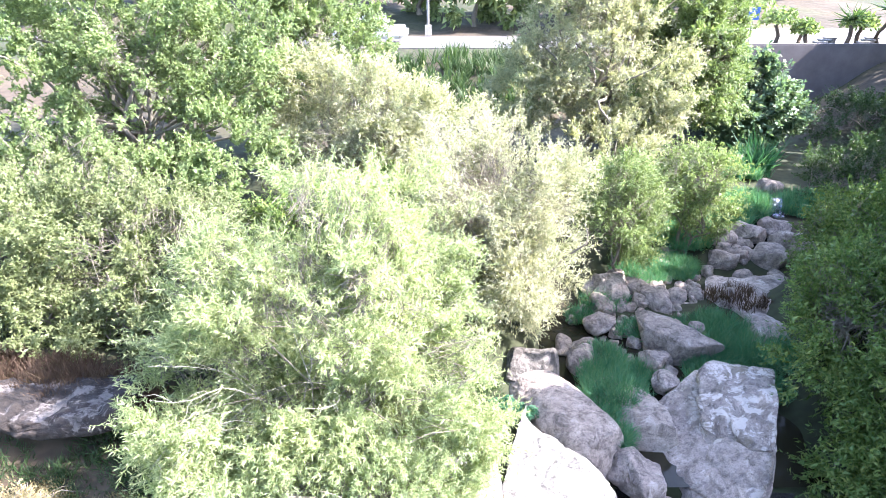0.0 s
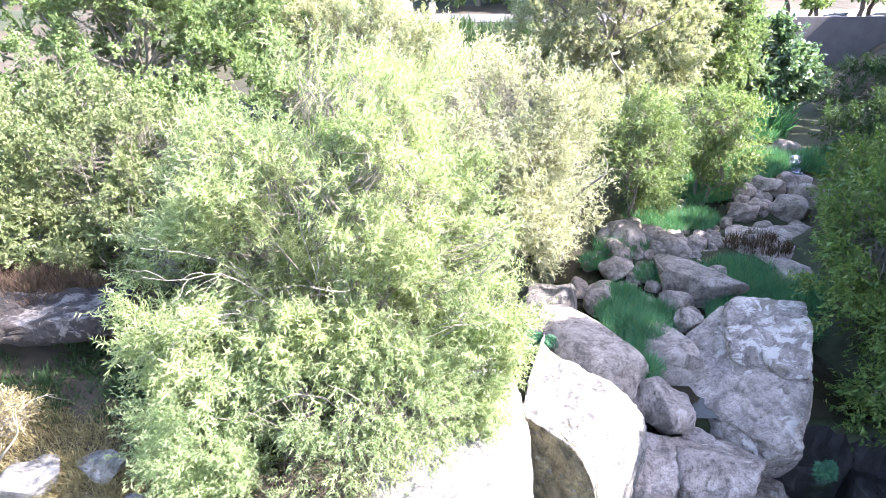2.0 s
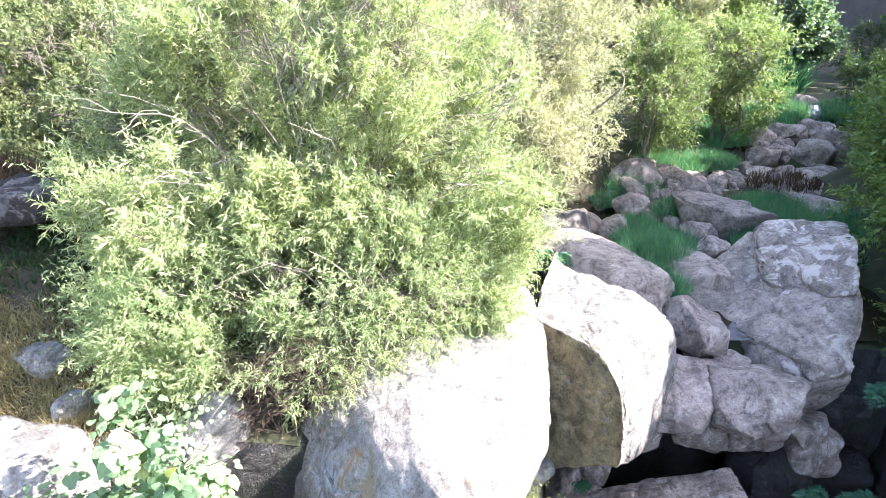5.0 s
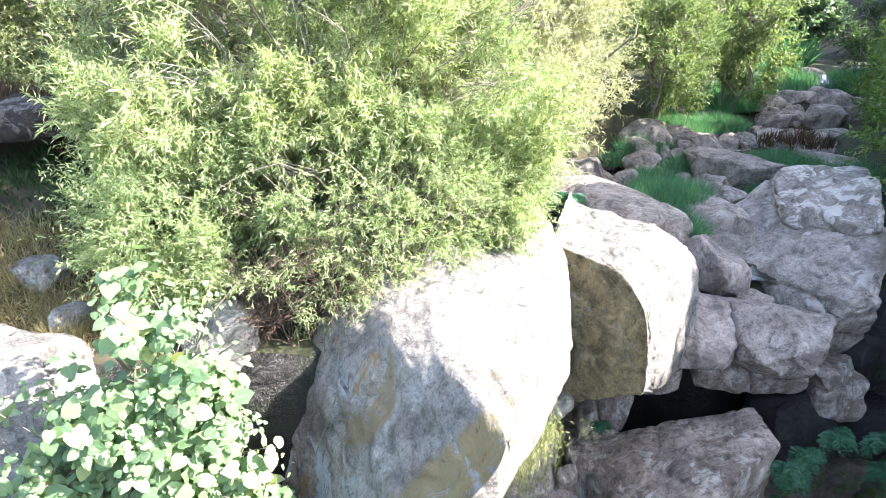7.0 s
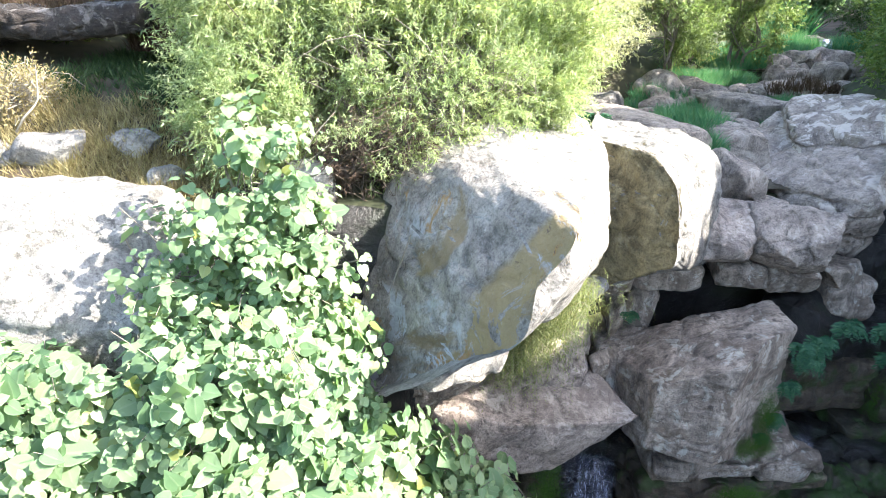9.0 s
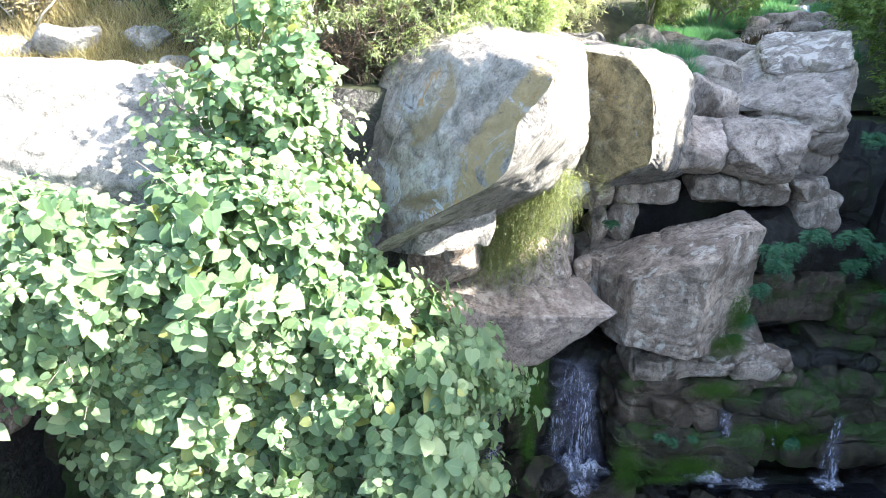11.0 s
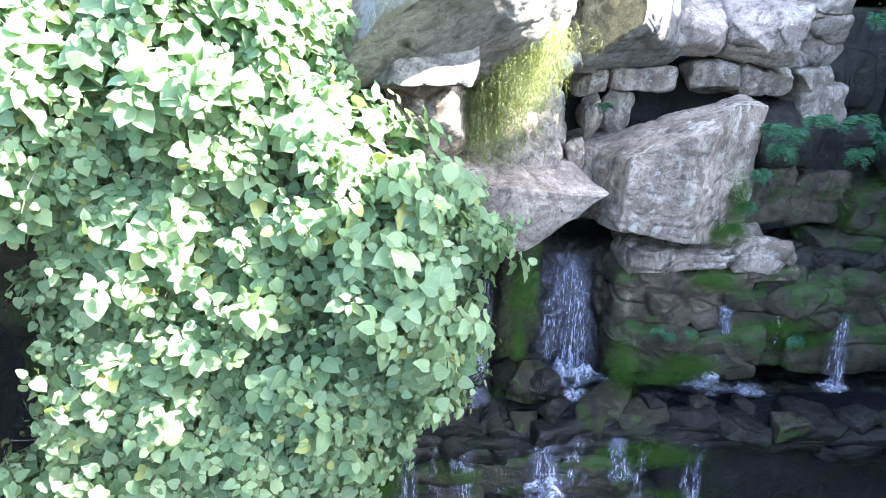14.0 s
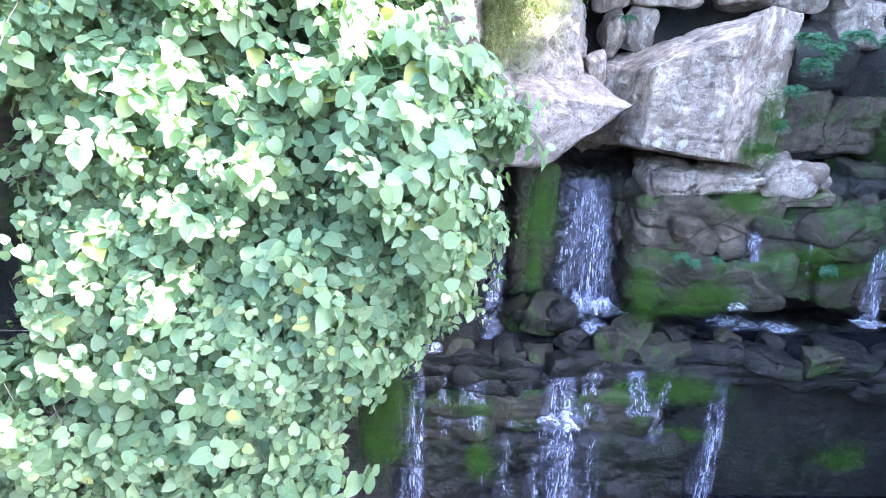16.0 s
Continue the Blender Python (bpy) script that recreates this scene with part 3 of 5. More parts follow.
# stones along the stream
STONES = ((2.7, 11.5, 4.3, 0.28), (3.05, 11.3, 4.35, 0.32), (2.95, 10.75, 4.4, 0.36), (3.75, 12.9, 4.45, 0.3), (3.55, 12.2, 4.4, 0.34), (3.85, 12.0, 4.3, 0.17), (3.75, 11.6, 4.3, 0.14), (4.0, 12.35, 4.3, 0.16), (3.3, 12.9, 4.35, 0.18), (4.3, 10.75, 4.45, 0.28), (4.35, 10.0, 4.45, 0.3),
          (3.1, 14.3, 4.7, 0.45), (4.0, 13.5, 4.68, 0.5), (3.0, 15.2, 4.7, 0.4), (5.2, 13.3, 4.4, 0.3), (5.5, 12.9, 4.4, 0.18), (5.9, 13.2, 4.4, 0.2), (5.7, 13.6, 4.4, 0.24), (6.2, 13.6, 4.4, 0.17),
          (7.5, 15.2, 4.7, 0.5), (8.25, 15.5, 4.7, 0.36), (8.8, 15.2, 4.75, 0.55), (9.6, 15.6, 4.9, 0.6), (7.9, 16.1, 4.9, 0.4), (8.6, 16.3, 5.0, 0.55), (9.5, 16.6, 5.0, 0.6),
          (7.1, 14.5, 4.4, 0.22), (6.7, 14.9, 4.4, 0.18), (7.8, 14.4, 4.4, 0.2), (8.5, 14.3, 4.45, 0.22), (10.9, 20.0, 5.05, 0.5), (6.0, 17.5, 5.0, 0.4), (6.6, 16.8, 4.8, 0.35), (5.4, 15.6, 4.8, 0.3), (2.2, 14.0, 4.5, 0.4), (1.0, 8.9, 4.7, 0.3))
rng = random.Random(4)
for i, (x, y, z, r) in enumerate(STONES):
    r = r * (0.8 if y > 14 else 0.95)
    rock("river_stone", (x, y, z - (0.12 if y > 14 else 0)), (r * rng.uniform(1.0, 1.35), r * rng.uniform(0.85, 1.1), r * rng.uniform(0.6, 0.85)), (rng.uniform(-12, 12), rng.uniform(-12, 12), rng.uniform(0, 180)), (),
         M_GREY if i % 3 else M_TAN, "rounded grey stone lying in the stream bed", rng.uniform(2.6, 4.0), 0.1, 4, 40 + i, category="stone", group="stones in the stream bed")
PEBBLES = []
for k in range(5):
    ob = rock("river_stone", (3.0 + k * 0.3, 12.6, 4.3), (0.13, 0.1, 0.085), (0, 0, k * 40), (), M_GREY if k % 2 else M_TAN, "small rounded stone in the stream bed", 3.0, 0.12, 3, 60 + k, category="stone", group="small stones in the stream bed")
    PEBBLES.append(ob)
prs = np.random.RandomState(77)
for k in range(190):
    y = prs.choice([prs.uniform(9.6, 13.8), prs.uniform(13.0, 16.5)])
    x = float(stream_x(y)) + prs.normal(-0.3 if y < 13 else 0.0, 1.0)
    s = prs.uniform(0.45, 1.9) ** 1.1
    if ((x - 2.7) / 0.8) ** 2 + ((y - 13) / 1.7) ** 2 < 1:
        continue
    z = float(height(np.array([x]), np.array([y]))[0]) + 0.03 * s
    copy_thing(PEBBLES[k % 5], Matrix.Translation((x, y, z)) @ Euler((prs.uniform(-0.3, 0.3), prs.uniform(-0.3, 0.3), prs.uniform(0, 6))).to_matrix().to_4x4() @ Matrix.Scale(s, 4))
rock("boulder", (4.95, 11.3, 4.5), (0.5, 1.35, 0.36), (0, 0, 40), (), M_TAN, "long low tan slab in the stream bed", 3.0, 0.06, 5, 81)
rock("boulder", (5.0, 13.2, 4.55), (0.2, 0.9, 0.2), (10, 0, 35), (), M_TAN, "narrow leaning slab of tan rock", 4.0, 0.08, 5, 82)
rock("boulder", (7.6, 13.2, 4.35), (1.3, 1.0, 0.4), (0, 0, 10), (), M_GREY, "flat grey bedrock shelf by the stream", 4.0, 0.08, 5, 83, layers=0.1)
rock("boulder", (7.1, 11.6, 4.25), (0.9, 0.9, 0.4), (0, 0, 10), (), M_GREY, "flat grey bedrock shelf by the stream", 4.0, 0.1, 5, 84, layers=0.1)

# cliff below the boulders
rock("boulder", (2.4, 6.3, 2.1), (1.5, 1.3, 1.2), (0, 0, 2),
     (((-0.335, 0.09, 0.938), (3.34, 5.73, 3.1)), ((-0.446, 0.0, 0.895), (2.59, 5.24, 2.86)), ((-0.35, -0.93, 0.1), (2.0, 5.3, 1.9)), ((-0.94, -0.3, 0.12), (1.6, 5.5, 1.7)), ((0.6, -0.8, -0.03), (2.62, 5.26, 2.85)), ((0.12, 0.0, 0.99), (3.2, 5.7, 3.05)), ((-0.2, -0.2, -0.96), (1.7, 5.4, 1.5)), ((0.95, 0.1, 0.0), (3.46, 6.0, 2.5)), ((0.0, 0.97, 0.25), (2.5, 6.55, 2.75))),
     M_STRATA, "great bedded block of grey rock over the falls", 12.0, 0.045, 7, 91, facets=0, chunk=0.05, cell=(1.3, 1.0, 0.3), groove=0.3, soft=0.03)
rock("boulder", (1.6, 6.85, 1.95), (0.36, 0.6, 0.5), (0, -6, 4), (((-0.3, -0.1, 0.95), (1.4, 6.4, 2.32)),), M_STRATA, "dark shoulder of rock beside the bedded block", 8.0, 0.08, 6, 101, facets=2)
rock("boulder", (0.25, 5.95, 1.8), (1.35, 1.0, 0.6), (0, 0, 0),
     (((0.235, -0.26, 0.936), (0.18, 5.13, 2.18)), ((0.2, -0.95, -0.2), (0.7, 5.2, 1.95)), ((0.55, -0.25, -0.8), (1.25, 5.38, 1.88)), ((0.72, 0.3, 0.62), (1.12, 5.9, 2.15)), ((0.0, -0.35, -0.93), (0.5, 5.2, 1.38))),
     M_GREY, "pale wedge-tipped slab of rock over the falls", 9.0, 0.05, 6, 92, layers=0.02, facets=0, soft=0.03, chunk=0.06, cell=(0.8, 0.6, 0.25), groove=0.15)
rock("boulder", (0.32, 6.45, 2.85), (0.68, 0.85, 0.8), (0, 3, -6), (((0.25, -0.95, 0.12), (0.4, 5.68, 2.9)), ((0.9, -0.3, 0.1), (0.95, 6.3, 2.9))), M_GREY, "pale rock block under hanging grass", 9.0, 0.08, 6, 93, facets=0, chunk=0.12, cell=(0.6, 0.5, 0.4), soft=0.03)
rock("boulder", (1.14, 6.04, 2.36), (0.13, 0.16, 0.29), (16, -20, 0), (), M_STRATA, "narrow pale stone leaning on the block", 4.5, 0.08, 4, 100)
rock("boulder", (1.44, 6.75, 2.68), (0.17, 0.25, 0.36), (0, -8, 0), (), M_STRATA, "small upright stone wedged in a gap", 4.0, 0.08, 4, 94)
rock("boulder", (1.4, 6.85, 3.14), (0.2, 0.26, 0.19), (0, 0, 10), (), M_STRATA, "squarish pale stone stacked in the cleft", 4.0, 0.08, 4, 95)
rock("boulder", (1.83, 7.0, 2.66), (0.26, 0.32, 0.38), (0, 0, 0), (), M_STRATA, "rounded pale stone in the cleft", 3.0, 0.08, 4, 96)
rock("boulder", (0.78, 6.0, 3.5), (0.27, 0.25, 0.15), (0, 0, 0), (), M_PALE, "white chunk of rock under the boulder", 3.4, 0.12, 4, 97)
rock("boulder", (-0.95, 5.3, 3.0), (0.55, 0.55, 0.55), (0, 0, -15), (((0.45, -0.5, -0.74), (-0.75, 4.6, 2.95)), ((-0.3, -0.9, 0.1), (-1.0, 4.6, 3.2))), M_STRATA, "bedded grey block under the overhang", 9.0, 0.06, 6, 98, layers=0.04, facets=1, soft=0.02, chunk=0.1)
rock("boulder", (-0.95, 4.65, 3.7), (0.85, 0.85, 0.26), (0, 0, 0), (((0.58, -0.8, 0.12), (-0.72, 4.05, 3.72)), ((-0.78, -0.57, 0.2), (-1.36, 4.1, 3.6)), ((0.05, -0.1, -1.0), (-0.9, 4.1, 3.5)), ((0.9, 0.1, -0.3), (-0.38, 4.5, 3.6))), M_PALE, "sunlit white lip of rock under the overhang", 8.0, 0.06, 6, 99, facets=0, soft=0.03, chunk=0.06)
# from the fifth on, darker stone stands in for shade
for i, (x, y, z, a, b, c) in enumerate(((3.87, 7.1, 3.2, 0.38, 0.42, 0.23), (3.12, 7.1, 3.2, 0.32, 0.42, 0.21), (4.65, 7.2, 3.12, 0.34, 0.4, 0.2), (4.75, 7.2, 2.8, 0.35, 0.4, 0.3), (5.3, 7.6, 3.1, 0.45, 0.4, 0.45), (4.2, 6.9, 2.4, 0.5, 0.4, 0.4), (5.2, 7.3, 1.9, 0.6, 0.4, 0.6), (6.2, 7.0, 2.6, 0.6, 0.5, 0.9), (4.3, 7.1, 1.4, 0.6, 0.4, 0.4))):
    rock("boulder", (x, y, z), (a, b, c), (0, 0, rng.uniform(-12, 12)), (), M_STRATA if i < 4 else M_WETSHADE, "squared block in the shaded cliff", 7.0, 0.08, 5, 110 + i, layers=0.12, facets=4)
rock("boulder", (2.14, 7.12, 3.18), (0.48, 0.4, 0.18), (0, 0, 3), (), M_STRATA, "long squared block under the cliff's lip", 7.0, 0.08, 5, 120, layers=0.12, facets=4)
rock("boulder", (1.22, 6.65, 3.42), (0.22, 0.26, 0.1), (0, 4, 8), (), M_PALE, "flat white stone laid over the cleft", 6.0, 0.08, 4, 121)

# bedded ledges of the falls; recessed and low ones have shade in their colour
LEDGES = ((2.95, 6.3, 0.98, 1.1, 0.78, 0.17, M_STRATA), (2.65, 6.25, 0.45, 1.0, 0.8, 0.42, M_SEEP), (2.7, 6.15, -0.25, 1.05, 0.95, 0.34, M_MOSSY), (0.42, 6.85, 0.1, 0.34, 0.85, 1.0, M_MOSSY), (1.1, 7.1, 0.0, 0.9, 1.0, 1.05, M_WETSHADE), (-0.95, 6.1, 0.0, 0.7, 1.1, 1.3, M_WETSHADE),
          (4.0, 6.2, 0.28, 0.85, 0.85, 0.36, M_MOSSY), (5.6, 6.5, 0.25, 0.85, 0.85, 0.4, M_MOSSY), (4.5, 7.0, 0.7, 1.3, 0.9, 0.12, M_WETSHADE), (4.7, 6.45, -0.35, 1.8, 0.95, 0.3, M_MOSSY), (3.6, 7.3, -0.9, 2.6, 0.9, 0.5, M_WETSHADE), (0.4, 7.0, -0.95, 1.6, 0.9, 0.4, M_WETSHADE),
          (-1.0, 5.6, -1.35, 1.3, 0.95, 0.25, M_WETSHADE), (1.1, 5.7, -1.32, 1.2, 0.95, 0.22, M_WETSHADE), (3.4, 5.7, -1.4, 1.5, 0.9, 0.24, M_WETSHADE), (5.9, 5.7, -1.45, 1.4, 1.0, 0.25, M_WETSHADE),
          (-1.2, 5.45, -1.9, 1.2, 0.9, 0.35, M_MOSSY), (0.9, 5.5, -1.85, 1.25, 0.85, 0.3, M_MOSSY), (3.4, 6.2, -2.0, 1.4, 0.85, 0.45, M_WETSHADE), (5.9, 6.4, -2.1, 1.5, 0.85, 0.5, M_WETSHADE),
          (-1.0, 5.3, -2.9, 1.3, 0.8, 0.75, M_WETSHADE), (1.2, 5.35, -2.9, 1.3, 0.8, 0.8, M_WETSHADE), (3.8, 6.5, -3.0, 1.5, 0.8, 0.7, M_WETSHADE), (6.1, 6.5, -3.1, 1.4, 0.8, 0.7, M_WETSHADE),
          (-3.0, 4.7, 2.6, 1.3, 0.7, 1.2, M_STRATA), (-4.9, 4.7, 2.2, 1.2, 0.8, 1.4, M_MOSSY), (-3.2, 4.8, 0.2, 1.4, 0.8, 1.4, M_MOSSY), (-5.1, 4.7, -0.6, 1.2, 0.8, 1.6, M_MOSSY), (-2.9, 4.9, -2.5, 1.2, 0.8, 1.4, M_WETSHADE), (-4.9, 4.7, -3.0, 1.2, 0.8, 1.2, M_WETSHADE), (-6.2, 4.2, 3.0, 1.0, 0.9, 1.3, M_STRATA), (-6.3, 4.0, 0.6, 1.0, 1.0, 1.5, M_MOSSY), (-6.3, 4.0, -2.2, 1.0, 1.0, 1.6, M_MOSSY))
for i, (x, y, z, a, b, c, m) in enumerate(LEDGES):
    rock("rock_ledge", (x, y, z), (a, b, c), (0, 0, rng.uniform(-4, 4)), (), m, "bedded ledge of %s rock in the cliff" % ("grey" if m is M_STRATA else "darkened wet mossy"), 11.0, 0.09, 6 if i < 13 else 5, 140 + i, layers=0.02, facets=0, chunk=0.16, groove=0.5, cell=(0.7, 0.5, 0.42), category="rock ledge", group="cliff ledges")
BLOCKS = ((4.9, 7.1, 1.5, 0.5, 0.4), (5.7, 6.9, 1.3, 0.45, 0.35), (4.1, 7.0, 1.55, 0.35, 0.45), (5.35, 6.75, 0.85, 0.5, 0.13), (3.72, 5.95, 0.78, 0.45, 0.1), (6.2, 6.6, 0.6, 0.5, 0.3))
for i, (x, y, z, a, c) in enumerate(BLOCKS):
    rock("rock_ledge", (x, y, z), (a, 0.45, c), (0, rng.uniform(-3, 3), rng.uniform(-8, 8)), (), M_MOSSY if i % 2 else M_SEEP, "jutting block of tan bedded rock streaked by seeping water", 11.0, 0.06, 5, 330 + i, layers=0.03, facets=2, chunk=0.1, cell=(0.5, 0.4, 0.2), category="rock ledge", group="jutting blocks in the cliff")


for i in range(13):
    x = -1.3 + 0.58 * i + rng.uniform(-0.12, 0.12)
    rock("rock_ledge", (x, 4.9 + rng.uniform(-0.1, 0.2), -1.13 + rng.uniform(-0.05, 0.03)), (rng.uniform(0.22, 0.45), rng.uniform(0.16, 0.3), rng.uniform(0.07, 0.16)), (rng.uniform(-8, 8), rng.uniform(-8, 8), rng.uniform(-20, 20)), (), M_MOSSY if i % 3 == 0 else M_WETSHADE, "low wet stone at the lip of the shelf", 5.0, 0.09, 5, 360 + i, facets=4, category="rock ledge", group="stones along the shelf's lip")


# ---- plants ----
def tube(points, radii, sides=6):
    """A tapering tube along points: vertices and quads."""
    p, r = np.asarray(points, float), np.asarray(radii, float)
    t = unit(np.gradient(p, axis=0))
    ref = np.where(np.abs(t[:, 2:3]) > 0.9, np.array([[1.0, 0, 0]]), np.array([[0, 0, 1.0]]))
    a = unit(np.cross(t, ref))
    b = np.cross(t, a)
    ang = np.arange(sides) * 2 * math.pi / sides
    v = p[:, None] + r[:, None, None] * (a[:, None] * np.cos(ang)[None, :, None] + b[:, None] * np.sin(ang)[None, :, None])
    i = np.arange(len(p) * sides).reshape(len(p), sides)
    q = np.stack([i[:-1], np.roll(i[:-1], -1, 1), np.roll(i[1:], -1, 1), i[1:]], -1).reshape(-1, 4)
    return v.reshape(-1, 3), q


def joined(pieces):
    vs, fs, n = [], [], 0
    for v, f in pieces:
        vs.append(v)
        fs.append(np.asarray(f) + n)
        n += len(v)
    return np.concatenate(vs), np.concatenate(fs)


def bent(a, b, rs, sag=0.15, n=7):
    """A crooked line from a to b."""
    a, b = np.asarray(a, float), np.asarray(b, float)
    s = np.linspace(0, 1, n)[:, None]
    length = np.linalg.norm(b - a)
    p = a + (b - a) * s
    for wave, amount in ((1, 0.07), (2, 0.04), (3, 0.025)):
        p = p + rs.normal(0, amount, 3) * length * np.sin(s * math.pi * wave)
    p[:, 2] += sag * length * np.sin(s[:, 0] * math.pi)
    return p


NARROW = (np.array([(0, 0, 0), (0.35, 0.5, 0.06), (1, 0.1, -0.2), (0.45, -0.45, 0.03)]), np.array([(0, 3, 2, 1)]))
CHIP = (np.array([(0, -0.25, 0), (0.4, 0.5, 0.08), (1, -0.1, -0.12)]), np.array([(0, 2, 1)]))
DIAMOND = (np.array([(0, 0, 0), (0.42, 0.46, 0.09), (1, 0, -0.12), (0.5, -0.46, 0.09)]), np.array([(0, 3, 2, 1)]))
OVAL = (np.array([(0, 0, 0), (0.3, 0.45, 0.08), (0.7, 0.38, 0.04), (1, 0, -0.1), (0.7, -0.38, 0.04), (0.3, -0.45, 0.08)]), np.array([(0, 3, 2, 1), (0, 5, 4, 3)]))
HEART = (np.array([(0.0, 0, 0), (-0.12, 0.22, 0.05), (0.03, 0.46, 0.1), (0.38, 0.54, 0.0), (0.75, 0.34, 0.05), (1.08, 0.03, -0.2), (0.72, -0.37, 0.0), (0.35, -0.53, 0.05), (0.02, -0.46, 0.04), (-0.1, -0.18, 0.06), (0.34, 0, -0.05), (0.68, 0, -0.07)]),
         np.array([(0, 10, 2, 1), (10, 11, 3, 2), (11, 5, 4, 3), (0, 9, 8, 10), (10, 8, 7, 11), (11, 7, 6, 5)]))
HEART_RIB = np.array([1, 0, 0, 0, 0, 0.6, 0, 0, 0, 0, 1, 1], np.float32)


def ribbed(me):
    """Marks the midrib of each broad leaf."""
    at = me.attributes.new("rib", "FLOAT", "POINT")
    at.data.foreach_set("value", np.tile(HEART_RIB, len(me.vertices) // len(HEART_RIB)))
    return me


BLADE = (np.array([(0, 0.5, 0), (0, -0.5, 0), (0.55, -0.35, 0.06), (0.55, 0.35, 0.06), (1, 0, 0.3), (1, 0.02, 0.3)]), np.array([(0, 1, 2, 3), (3, 2, 4, 5)]))


def leaves(shape, at, along, face, length, width):
    """One leaf of the shape at each place, growing along and facing a way."""
    tv, tf = shape
    along = unit(along)
    side = unit(np.cross(face, along))
    up = np.cross(along, side)
    L, W = np.asarray(length)[:, None, None], np.asarray(width)[:, None, None]
    v = at[:, None] + along[:, None] * tv[None, :, 0:1] * L + side[:, None] * tv[None, :, 1:2] * W + up[:, None] * tv[None, :, 2:3] * L
    f = tf[None] + (np.arange(len(at)) * len(tv))[:, None, None]
    return v.reshape(-1, 3), f.reshape(-1, tf.shape[1])


def twig_starts(lobes, count, rs, inner=0.45, lumps=0.3, gap=0.36, freq=0.9):
    """Places and outward ways for twigs over lobes (centre, radii): lumpy, with gaps."""
    vol = np.array([r[0] * r[1] + r[1] * r[2] + r[0] * r[2] for _, r in lobes])
    P, D = [], []
    for (c, r), k in zip(lobes, (vol / vol.sum() * count).astype(int)):
        d = ball(int(k * 1.6), rs)
        s = inner + (1 - inner) * rs.random(len(d)) ** 0.5
        c, r = np.array(c), np.array(r)
        q = c + d * r
        s = s * (1 + lumps * 2 * (vnoise(q * 1.6, 11) - 0.5) + 0.5 * lumps * (vnoise(q * 4.1, 12) - 0.5))
        p = c + d * r * s[:, None]
        keep = vnoise(p * freq * 1.7, 23) > gap
        P.append(p[keep][:k])
        D.append(unit(d / r)[keep][:k])
    return np.concatenate(P), np.concatenate(D)


def tree(name, base, lobes, twigs, per, size, material, label, seed, shape=NARROW, ratio=0.17, twig=0.4, lift=0.35, stems=1, trunk=0.1, bark=None, category="tree", gap=0.36, lumps=0.3, inner=0.45, limbs=True, group="", show_twigs=0.25, bare=0):
    rs = np.random.RandomState(seed)
    bark = bark or BARK
    base = np.array(base, float)
    root = empty(name, base, label, category, group)
    mid = np.mean([c for c, _ in lobes], axis=0)
    forks = []
    for s in range(stems):
        foot = base + rs.normal(0, 0.12 * (stems > 1), 3) * (1, 1, 0)
        top = base + (mid - base) * 0.8 + rs.normal(0, 0.12 * stems, 3)
        line = bent(foot - (0, 0, 0.25), top, rs, 0.0, 9)
        v, f = tube(line, np.linspace(trunk, trunk * 0.35, 9), 9)
        put("trunk", mesh_from("trunk", v - base, f, bark), root)
        forks += [line[4], line[6]]
    if limbs:
        for c, r in lobes:
            for k in range(5):
                tip = np.array(c) + unit(rs.normal(0, 1, 3)) * np.array(r) * rs.uniform(0.5, 1.12)
                start = forks[rs.randint(len(forks))]
                line = bent(start, tip, rs, 0.1, 8)
                v, f = tube(line, np.linspace(trunk * 0.4, trunk * 0.08, 8), 6)
                put("limb", mesh_from("limb", v - base, f, bark), root)
    for k in range(bare):
        c, r = lobes[rs.randint(len(lobes))]
        tip = np.array(c) + unit(rs.normal(0, 1, 3) * (1, 0.5, 0.8) + (-0.4, -0.8, 0)) * np.array(r) * rs.uniform(0.95, 1.15)
        line = bent(forks[rs.randint(len(forks))], tip, rs, 0.12, 10)
        pieces = [tube(line, np.linspace(0.007, 0.0025, 10), 5)]
        for j in range(7):
            a = line[4 + j % 5]
            pieces.append(tube(bent(a, a + unit(line[9] - line[5] + rs.normal(0, 0.35, 3)) * rs.uniform(0.2, 0.5), rs, 0.05, 5), np.linspace(0.004, 0.0018, 5), 4))
        v, f = joined(pieces)
        put("bare_limb", mesh_from("bare_limb", v - base, f, BARK_PALE), root)
    P, D = twig_starts(lobes, twigs // 9, rs, inner, lumps, gap)
    D = unit(D + np.array([0, 0, lift]) + rs.normal(0, 0.3, D.shape))
    P, D = np.repeat(P, 9, 0), np.repeat(D, 9, 0)
    P = P + rs.normal(0, 0.11 * twig, P.shape) + D * (rs.uniform(-0.5, 0.4, (len(P), 1)) * twig)
    D = unit(D + rs.normal(0, 0.42, D.shape))
    n = len(P)
    tl = twig * rs.uniform(0.6, 1.3, n)
    bend = rs.normal(0, 0.25, (n, 3))
    s = 0.15 + 0.85 * (np.arange(per) + 0.5) / per
    at = P[:, None] + D[:, None] * (tl[:, None] * s[None])[..., None] + bend[:, None] * (tl[:, None] * s[None] ** 2)[..., None] * 0.5
    out = unit(D[:, None] * 0.8 + rs.normal(0, 0.7, (n, per, 3)))
    face = unit(np.array([0.45, -0.15, 0.8]) + 0.7 * rs.normal(0, 0.6, (n, per, 3)))
    ln = size * rs.uniform(0.6, 1.25, n * per)
    v, f = leaves(shape, at.reshape(-1, 3), out.reshape(-1, 3), face.reshape(-1, 3), ln, ln * ratio * rs.uniform(0.8, 1.2, n * per))
    put("crown", mesh_from("crown", v - base, f, material), root, kind="stuff")
    k = int(n * show_twigs)
